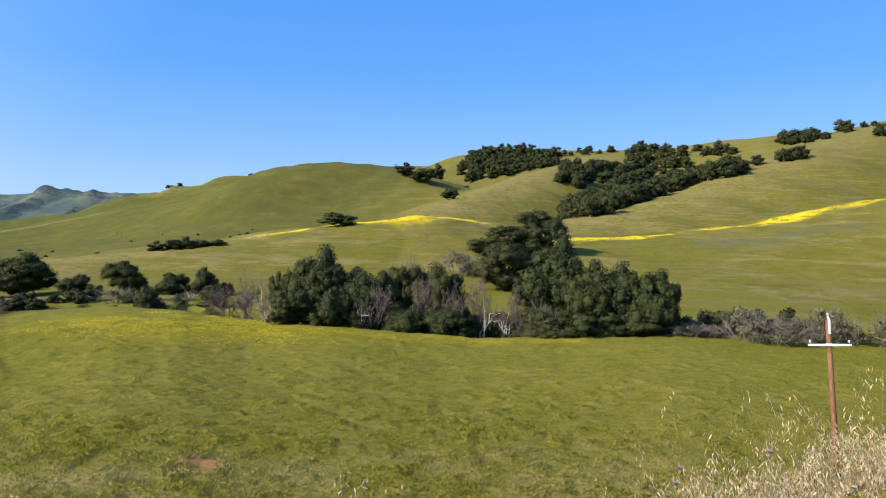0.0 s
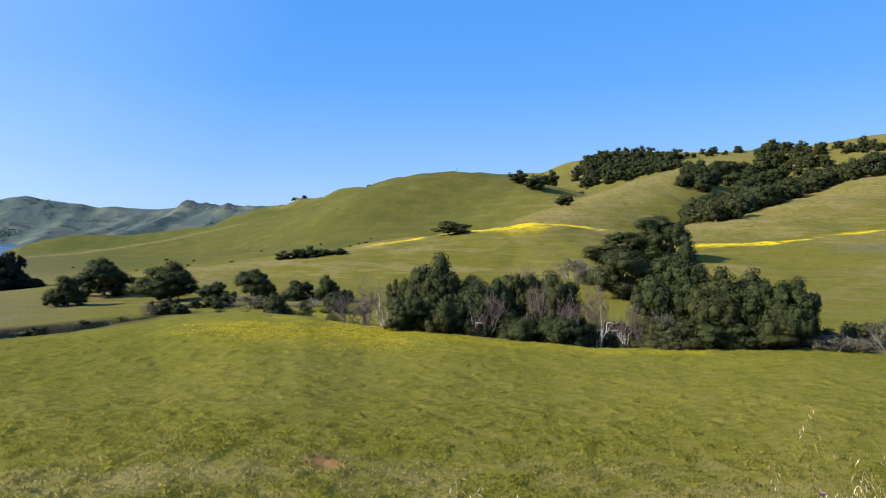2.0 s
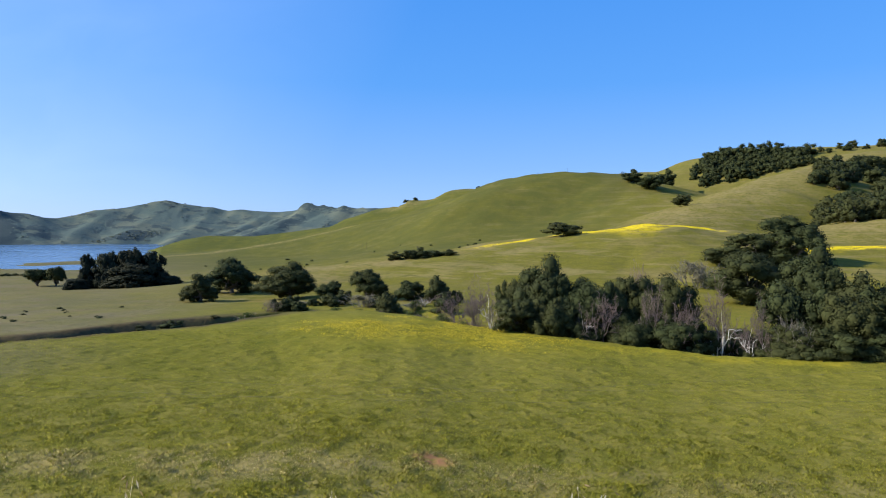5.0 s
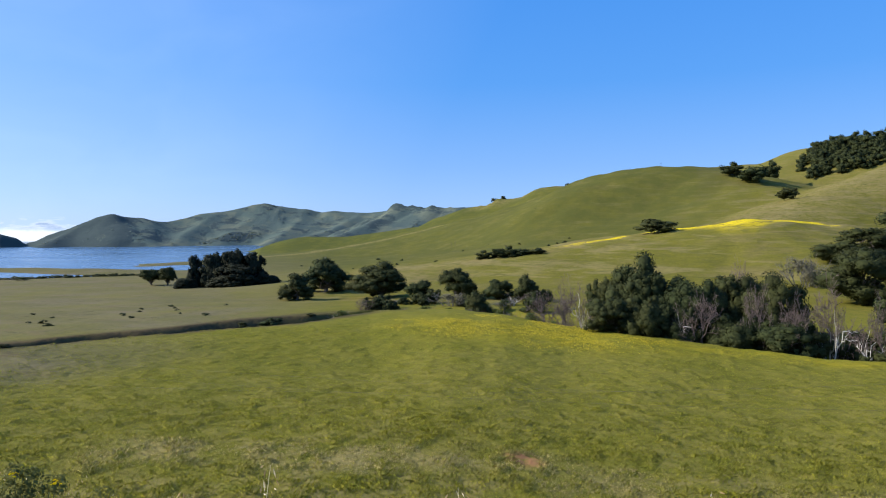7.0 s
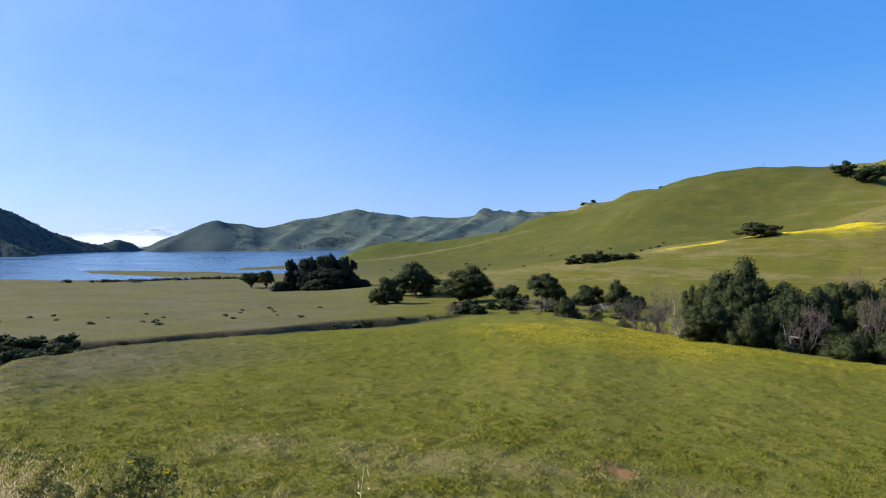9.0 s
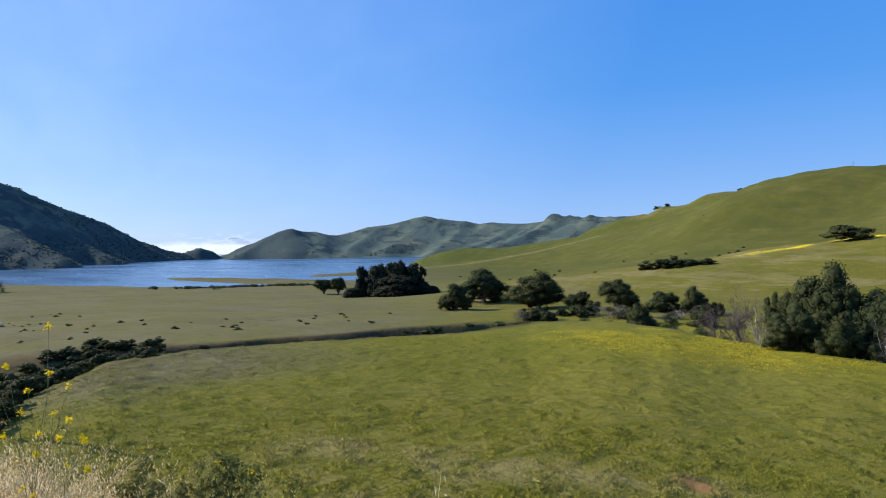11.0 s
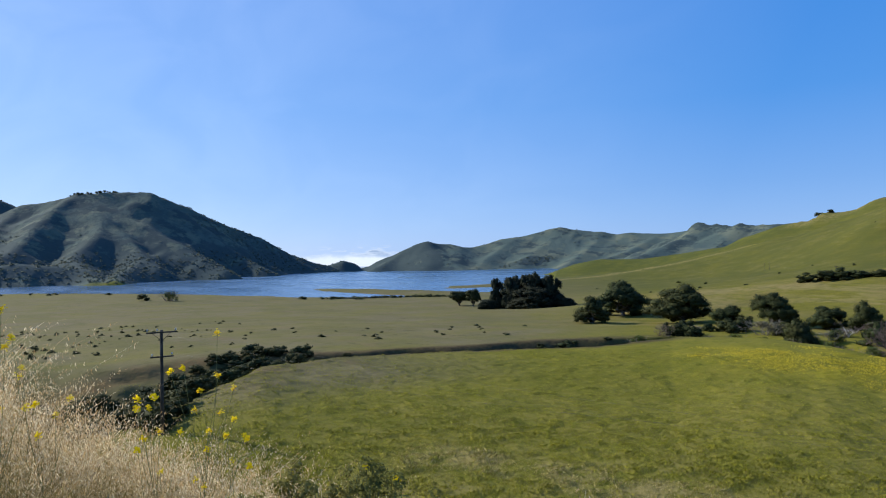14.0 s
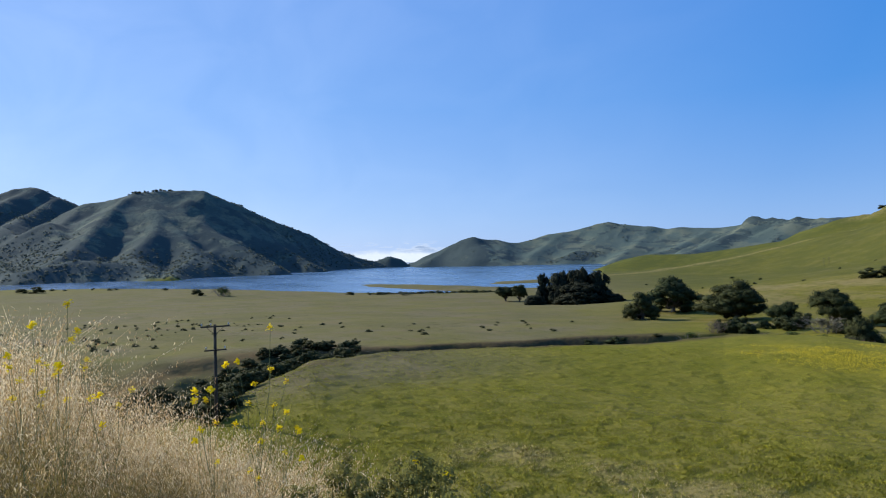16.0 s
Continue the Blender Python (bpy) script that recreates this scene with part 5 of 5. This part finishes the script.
def build_pasture():
    rng, x, y, r = sow(240000, 30.5, 112, 80, -37, 101)
    clump = fractal(x, y, 1.15, 2, 33) + 0.25 * fractal(x, y, 9, 2, 62)
    d_creek, arc = spine_distance(x, y, CREEK)
    keep = (d_creek > 10) & (np.hypot(x + 15.7, (y - 41.8) * 1.1) + 0.6 * clump > 0.9) & (rng.random(len(x)) > 0.5 * smooth(70, 112, r))
    x, y, r, clump = x[keep], y[keep], r[keep], clump[keep]
    tall = np.clip(0.13 + 0.07 * clump, 0.07, 0.30) * (1 - 0.4 * smooth(45, 80, r))
    v, f, soft = blades(rng, x, y, height(x, y), tall, 0.012 + 0.0003 * r, 3, 0.6)
    me = mesh_of("grass", v, f, PASTURE, True, soft)
    straw = smooth(4.4, 0.8, spine_distance(x, y, STRAW_STRIP)[0] + 1.8 * fractal(x, y, 4, 3, 65))
    dry = np.clip(straw + 0.8 * smooth(0.15, 0.8, fractal(x, y, 6, 3, 63)) * smooth(56, 38, r) + 0.15, 0, 1) * smooth(0.15, 0.6, rng.random(len(x)))
    me.attributes.new("dry", "FLOAT", "POINT").data.foreach_set("value", np.repeat(dry, 12).astype(np.float32))
    tagged(new("grass", me), "tufted green pasture grass with pale dry seed heads", "grass", kind="stuff")
    # mustard in bloom on the crest of the field
    rng = np.random.default_rng(102)
    q, a = np.sqrt(rng.random(15000)), rng.uniform(0, 6.283, 15000)
    mx, my = -36 + 25 * q * np.cos(a), 96 + 15 * q * np.sin(a)
    keep = (fractal(mx, my, 6, 3, 64) + 0.8 - 1.3 * q + 0.35 * rng.normal(size=len(mx)) > 0) & (spine_distance(mx, my, CREEK)[0] > 9)
    mx, my = mx[keep], my[keep]
    v, f, soft = blades(rng, mx, my, height(mx, my) + 0.22, np.full(len(mx), 0.13), np.full(len(mx), 0.026), 2, 0.4)
    tagged(new("mustard", mesh_of("mustard", v, f, MUSTARD_FIELD, True, soft)), "drift of yellow mustard in bloom across the field", "flowers", kind="stuff")


build_pasture()


# ---------------------------------------------------------------- roadside oats and mustard
def bank_point(u, v):
    """World place from the distance out from the road and along its edge."""
    return (-u * math.sin(BANK_TURN) - v * math.cos(BANK_TURN), u * math.cos(BANK_TURN) - v * math.sin(BANK_TURN))


def straw_material():
    n = Nodes("dry_oat_straw")
    c = n.mix(n.ramp(n.island(), 0.25, 0.9), (0.50, 0.32, 0.14), (1.0, 0.84, 0.56))
    c = n.mix(n.ramp(n.noise(1.1, 3), 0.4, 0.7, 0, 0.3), c, (0.50, 0.36, 0.17))
    # lower stalks: their green, with the stand's self-shade put into the colour
    c = n.mix(n.ramp(n.math("ADD", n.attribute("rise"), n.math("SUBTRACT", n.math("MULTIPLY", n.noise(1.3, 3), 0.5), n.math("MULTIPLY", n.attribute("shaded_green"), 0.30))), 1.16, 0.80, 0, 0.96), c, n.mix(n.noise(2.0, 2), (0.078, 0.074, 0.018), (0.21, 0.15, 0.044)))
    mat = n.done(c, 0.6, gloss=0.25)
    glow = n.tree.nodes.new("ShaderNodeBsdfTranslucent")
    n.put(glow.inputs["Color"], c)
    blend = n.tree.nodes.new("ShaderNodeMixShader")
    blend.inputs[0].default_value = 0.55
    n.tree.links.new(n.bsdf.outputs[0], blend.inputs[1])
    n.tree.links.new(glow.outputs[0], blend.inputs[2])
    n.tree.links.new(blend.outputs[0], n.tree.nodes["Material Output"].inputs["Surface"])
    return mat


STRAW = straw_material()
STEM_GREEN = simple_material("mustard_stem", (0.10, 0.12, 0.04), (0.18, 0.19, 0.07), 30.0, 0.6)
PETAL = grass_material("mustard_petals", (0.85, 0.65, 0.010), (0.95, 0.80, 0.025), (0.8, 0.65, 0.01), 0.5)


def oats(rng, x, y, z, tall, heads=38, grain=0.027):
    """Wild oats: a bowed stalk, two dry blades, and hanging spikelets. Arrays in, one set of quads out."""
    n = len(x)
    lean = rng.normal(size=(n, 2)) * 0.15 + np.array([0.10, 0.0])
    t = np.array([0, 0.5, 0.72, 0.88, 1.0])
    quads = []

    def at(s):
        k = np.asarray(s)
        return np.stack([x + lean[:, 0] * tall * k ** 3, y + lean[:, 1] * tall * k ** 3, z + tall * (k - 0.10 * k ** 5)], 1)
    a = rng.uniform(0, 6.283, n)
    side = np.stack([np.cos(a), np.sin(a), a * 0], 1) * 0.0007
    for s, e in zip(t, t[1:]):
        quads.append(np.stack([at(s) - side, at(s) + side, at(e) + side * 0.8, at(e) - side * 0.8], 1))
    for _ in range(1):
        b = rng.uniform(0, 6.283, n)
        s0 = rng.uniform(0.05, 0.4, n)
        way = np.stack([np.cos(b), np.sin(b), rng.uniform(-0.2, 0.8, n)], 1) * (tall * rng.uniform(0.10, 0.2, n))[:, None]
        p = at(s0)
        w = np.stack([-np.sin(b), np.cos(b), b * 0], 1) * 0.0016
        quads.append(np.stack([p - w, p + w, p + way * 0.6 + w * 0.8, p + way + np.array([0, 0, -0.03])], 1))
    for k in range(heads):
        s0 = 0.55 + 0.45 * (k + rng.random(n)) / heads
        p = at(s0)
        b = rng.uniform(0, 6.283, n)
        out = np.stack([np.cos(b), np.sin(b), rng.uniform(-0.1, 0.5, n)], 1) * ((1.22 - s0) * tall * 0.105 * rng.uniform(0.5, 1.2, n))[:, None]
        c = p + out
        drop = np.stack([np.cos(b) * 0.35 + 0.2, np.sin(b) * 0.35, -np.ones(n)], 1) + rng.normal(size=(n, 3)) * 0.4
        drop *= (rng.uniform(0.74, 1.26, n) * grain / np.linalg.norm(drop, axis=1))[:, None]
        w = np.cross(drop, rng.normal(size=(n, 3)))
        w *= (0.1 * grain / np.linalg.norm(w, axis=1))[:, None]
        quads.append(np.stack([c, c + drop * 0.45 - w, c + drop, c + drop * 0.45 + w], 1))
    q = np.concatenate(quads, 0)
    foot, full = np.tile(z, len(quads)), np.tile(tall, len(quads))
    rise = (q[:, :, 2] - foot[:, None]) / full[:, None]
    return q.reshape(-1, 3), np.arange(len(q) * 4).reshape(-1, 4), rise.ravel()


def oat_patch(name, label, count, u_range, v_range, tall, seed, clumps=0.5, grain=0.027, heads=38, edge=-99.0):
    rng = np.random.default_rng(seed)
    u, v = rng.uniform(*u_range, count), rng.uniform(*v_range, count)
    keep = (value_noise(u / 0.35, v / 0.35, seed) + rng.normal(size=count) * 0.6 > -clumps) & (np.hypot(u, v) > 1.9) & (v / u > edge + 0.16 * rng.normal(size=count))
    u, v = u[keep], v[keep]
    x, y = bank_point(u, v)
    high = tall(u, v) * rng.uniform(0.68, 1.0, len(u)) * (1 + 0.13 * value_noise(u / 0.45, v / 0.45, seed + 1))
    v_, f_, rise = oats(rng, x, y, height(x, y) - 0.02, high, heads, grain)
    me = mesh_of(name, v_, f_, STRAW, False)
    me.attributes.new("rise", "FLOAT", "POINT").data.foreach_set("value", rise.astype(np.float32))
    # near stalks to the left: greener, and darker for their own shade
    green = smooth(3.2, 2.1, np.hypot(u, v) + 0.5 * value_noise(u / 0.4, v / 0.4, seed + 2)) * smooth(1.1, 1.7, v / u)
    me.attributes.new("shaded_green", "FLOAT", "POINT").data.foreach_set("value", np.tile(np.repeat(green, 4), len(rise) // (4 * len(u))).astype(np.float32))
    return tagged(new(name, me), label, "dry grass", kind="stuff")


oat_patch("dry_grass", "dense bleached wild oats on the roadside bank", 12500, (0.9, 4.2), (1.0, 9.0), lambda u, v: np.clip(0.97 + 0.12 * (v - 1.6), 0.92, 1.6) + 0.32 * smooth(1.66, 2.25, v / u) + 0.22 * smooth(2.2, 3.4, u), 111, 0.6, 0.017, 52, 0.95)
oat_patch("dry_grass", "bleached wild oats on the edge of the bank", 2300, (1.3, 2.4), (-4.6, -1.6), lambda u, v: 0.72 + 0.26 * smooth(-1.6, -2.2, v), 112, 0.1)
oat_patch("dry_grass", "wild oat stalks standing among leafy plants", 95, (1.55, 2.2), (1.0, 2.1), lambda u, v: 0.98 + 0 * v, 116, 0.6)
oat_patch("dry_grass", "few tall wild oat stalks on the edge of the bank", 44, (1.5, 1.95), (-3.0, -1.85), lambda u, v: 1.30 + 0 * v, 113, 0.4)
oat_patch("dry_grass", "lone wild oat stalks on the edge of the bank", 16, (1.92, 2.06), (-0.6, 0.9), lambda u, v: 1.30 + 0 * v, 114, 0.6)


def bank_blades():
    rng = np.random.default_rng(115)
    u, v = rng.uniform(0.9, 6.0, 16000), rng.uniform(-7, 10, 16000)
    keep = (v > 1.1) & (np.hypot(u, v) > 2.4) & (u > 1.2)
    u, v = u[keep], v[keep]
    x, y = bank_point(u, v)
    tall = rng.uniform(0.15, 0.36, len(u))
    vv, ff, soft = blades(rng, x, y, height(x, y), tall, np.full(len(u), 0.005), 3, 0.35)
    me = mesh_of("grass", vv, ff, PASTURE, True, soft)
    me.attributes.new("dry", "FLOAT", "POINT").data.foreach_set("value", np.repeat(rng.random(len(u)) * 0.9, 12).astype(np.float32))
    tagged(new("grass", me), "green and straw undergrowth below the roadside oats", "grass", kind="stuff")


bank_blades()


def flower_head(rng, size=0.0118):
    """A small cluster of four-petalled flowers."""
    quads = []
    for _ in range(30):
        c = rng.normal(size=3) * size * 0.5
        for k in range(4):
            a = k * math.pi / 2 + rng.random()
            tilt = rng.normal(size=3) * 0.4
            d = np.array([math.cos(a), math.sin(a), 0.25]) + tilt * 0.5
            d *= size * 0.5 / np.linalg.norm(d)
            w = np.cross(d, (0.2, 0.1, 1.0)) * 0.5
            quads.append((c, c + d * 0.6 - w, c + d, c + d * 0.6 + w))
    return np.array(quads).reshape(-1, 3), np.arange(len(quads) * 4).reshape(-1, 4)


HEADS = [mesh_of("flower_head", *flower_head(np.random.default_rng(s)), PETAL, False) for s in (121, 122, 123)]


def mustard_plant(base, heads, seed):
    rng = np.random.default_rng(seed)
    thing = tagged(new("mustard_plant"), "tall wiry mustard plant with yellow flower clusters", "plant", group="mustard plants on the bank")
    bx, by = base
    bz = ground_z(bx, by) - 0.03
    thing.location = (bx, by, bz)
    top = max(h[2] for h in heads) - bz
    pieces = [tube([(0, 0, 0), (0.01, 0.01, top * 0.4), (0.02, 0.0, top * 0.72)], [0.0010, 0.0009, 0.0007], 5)]
    for k, (x, y, z) in enumerate(heads):
        tip = np.array([x - bx, y - by, z - bz])
        s = min(0.7, max(0.25, (tip[2] / top) * 0.62))
        start = np.array([0.015, 0.005, top * s])
        pieces.append(tube([start, start * 0.45 + tip * 0.55 + rng.normal(size=3) * 0.015 + (0, 0, -0.02), tip], [0.001, 0.0009, 0.0008], 4))
        head = part("flower_head", HEADS[k % 3], thing)
        head.location = tip
        head.rotation_euler = (rng.random() * 0.6, rng.random() * 0.6, rng.random() * 6)
    part("stem", mesh_of("stem", *join(pieces), STEM_GREEN), thing)
    return thing


mustard_plant((-2.97, 0.72), [(-2.96, 0.79, 29.7), (-3.01, 0.61, 29.55), (-3.0, 0.66, 29.56), (-2.96, 0.79, 29.52), (-2.94, 0.85, 29.46), (-2.98, 0.72, 29.46),
                              (-2.94, 0.85, 29.33), (-2.96, 0.8, 29.36), (-2.97, 0.75, 29.29), (-2.99, 0.7, 29.38), (-2.93, 0.9, 29.24), (-2.98, 0.75, 29.21)], 131)
mustard_plant((-2.93, 0.53), [(-2.94, 0.47, 29.47), (-2.94, 0.47, 29.43), (-2.93, 0.51, 29.43), (-2.93, 0.55, 29.33), (-2.94, 0.49, 29.31), (-2.94, 0.47, 29.27),
                              (-2.91, 0.62, 29.32), (-2.93, 0.53, 29.47), (-2.93, 0.55, 29.17)], 132)
mustard_plant((-2.9, 0.01), [(-2.9, 0.03, 29.85), (-2.9, -0.08, 29.78), (-2.89, 0.06, 29.75), (-2.9, 0.04, 29.72), (-2.9, 0.0, 29.63), (-2.9, 0.0, 29.61)], 133)
mustard_plant((-2.9, -0.1), [(-2.9, -0.15, 29.64), (-2.9, -0.12, 29.59), (-2.9, -0.14, 29.53), (-2.9, -0.05, 29.54), (-2.89, 0.1, 29.5), (-2.9, -0.15, 29.68)], 134)
mustard_plant((1.80, 1.98), [(1.79, 2.0, 29.05), (1.84, 1.96, 29.0), (1.75, 2.02, 28.98), (1.88, 1.95, 28.95), (1.80, 2.0, 28.9), (1.85, 2.0, 28.87)], 135)

# mustard among the oats
mustard_plant((-3.30, -0.03), [(-3.30, -0.06, 29.60), (-3.30, -0.03, 29.58), (-3.30, -0.08, 29.56), (-3.30, 0.00, 29.54), (-3.30, -0.05, 29.42), (-3.30, 0.04, 29.43)], 151)
mustard_plant((-3.20, 0.17), [(-3.20, 0.10, 29.57), (-3.20, 0.15, 29.45), (-3.19, 0.22, 29.40), (-3.20, 0.16, 29.33), (-3.19, 0.27, 29.46), (-3.20, 0.11, 29.60)], 152)
mustard_plant((-2.89, 0.79), [(-2.89, 0.80, 29.28), (-2.89, 0.82, 29.17), (-2.87, 0.89, 29.14), (-2.91, 0.71, 29.08), (-2.92, 0.68, 29.11), (-2.87, 0.87, 29.27)], 153)

# small oaks along the crest of the dark mountain
rng_crest = random.Random(17)
CREST_OAKS = []
for k in range(16):
    a = radians(79.9 + 3.1 * k / 15 + rng_crest.uniform(-0.1, 0.1))
    r = 1531 + rng_crest.uniform(-5, 5)
    h = rng_crest.uniform(3, 5.5)
    CREST_OAKS.append((-r * math.sin(a), r * math.cos(a), h, h * 1.5))
plant(FAR_OAKS, CREST_OAKS, "oaks on the mountain crest", 0.3, 18)


ROADSIDE_LEAF = leaf_material("roadside_leaves", (0.062, 0.070, 0.018), (0.20, 0.195, 0.058), 0.45)


def leafy_plant(x, y, top, wide, seed, label, blooms=5):
    """A bushy green roadside mustard with small leaves and a few flowers."""
    rng = np.random.default_rng(seed)
    z = ground_z(x, y)
    tall = top - z
    thing = tagged(new("roadside_plant"), label, "plant")
    thing.location = (x, y, z - 0.02)
    stems, tips = [], []
    for _ in range(34):
        tip = np.array([rng.normal() * wide * 0.45, rng.normal() * wide * 0.45, tall * rng.uniform(0.6, 1.0)])
        tips.append(tip)
        stems.append(tube(wander(rng, (0, 0, 0), tip, 3, 0.05), [0.005, 0.004, 0.003, 0.0015], 4))
    tagged(part("stems", mesh_of("stems", *join(stems), STEM_GREEN), thing), kind="stuff")
    centres = np.concatenate([[tip * q for q in (0.55, 0.7, 0.82, 0.92, 1.0)] for tip in tips]) + rng.normal(size=(5 * len(tips), 3)) * 0.012
    tagged(part("leaves", leafy_mesh("leaves", leaves(rng, centres, np.full(len(centres), 0.034), 13000, 0.0075), ROADSIDE_LEAF), thing), kind="stuff")
    for k in range(blooms):
        head = part("flower_head", HEADS[k % 3], thing)
        head.location = tips[k % len(tips)] + (rng.normal(size=3) * 0.012 if k >= len(tips) else 0)
    return thing


leafy_plant(-2.28, 1.16, 29.26, 0.24, 141, "leafy green roadside plant with a few yellow flowers")
leafy_plant(-2.44, 0.93, 29.24, 0.24, 145, "leafy green roadside plant with a few yellow flowers", 3)
leafy_plant(-2.42, 1.06, 29.20, 0.24, 142, "leafy green roadside plant with a few yellow flowers")


# ---------------------------------------------------------------- dark bushes on the shore
plant(DARK_BRUSH, [(-514, 109, 5.5, 10.0), (-722, 8, 6.5, 13.0), (-735, -4, 5.0, 12.0)], "bushes on the shore", 0.2, 22)


# ---------------------------------------------------------------- thistles on the edge of the bank
THISTLE = grass_material("thistle_florets", (0.36, 0.22, 0.31), (0.50, 0.34, 0.43), (0.4, 0.2, 0.4), 0.3)
BULB = [(0.0, 0.0), (0.004, 0.001), (0.007, 0.006), (0.006, 0.013), (0.004, 0.016), (0.0, 0.016)]


def thistle(tip, foot, seed):
    """A stalk with a scaly bulb and a tuft of purple florets."""
    rng = np.random.default_rng(seed)
    z = ground_z(*foot) - 0.02
    thing = tagged(new("thistle"), "slender thistle with one purple flower head", "plant", group="thistles on the bank")
    thing.location = (*foot, z)
    top = np.array([tip[0] - foot[0], tip[1] - foot[1], tip[2] - z])
    part("stem", mesh_of("stem", *tube(wander(rng, (0, 0, 0), top, 4, 0.03), [0.003, 0.0026, 0.0022, 0.002, 0.002], 5), STEM_GREEN), thing)
    bulb = part("bulb", lathe("bulb", BULB, STEM_GREEN), thing)
    bulb.location = top
    quads = []
    for _ in range(70):
        a, q = rng.random() * 6.283, rng.random() ** 0.5
        d = np.array([math.cos(a) * q, math.sin(a) * q, 1.15]) * 0.012
        w = np.cross(d, rng.normal(size=3))
        w *= 0.0012 / np.linalg.norm(w)
        c = np.array([0, 0, 0.014])
        quads.append((c - w, c + w, c + d + w * 1.5, c + d - w * 1.5))
    part("florets", mesh_of("florets", np.array(quads).reshape(-1, 3), np.arange(280).reshape(-1, 4), THISTLE, False), bulb, "purple thistle florets")
    return thing


thistle((0.87, 2.29, 29.13), (0.90, 2.29), 161)
thistle((0.84, 2.25, 29.09), (0.87, 2.25), 162)
thistle((1.15, 2.22, 29.22), (1.18, 2.22), 163)
leafy_plant(1.37, 1.91, 29.24, 0.14, 144, "leafy roadside mustard covered in yellow flowers", 46)
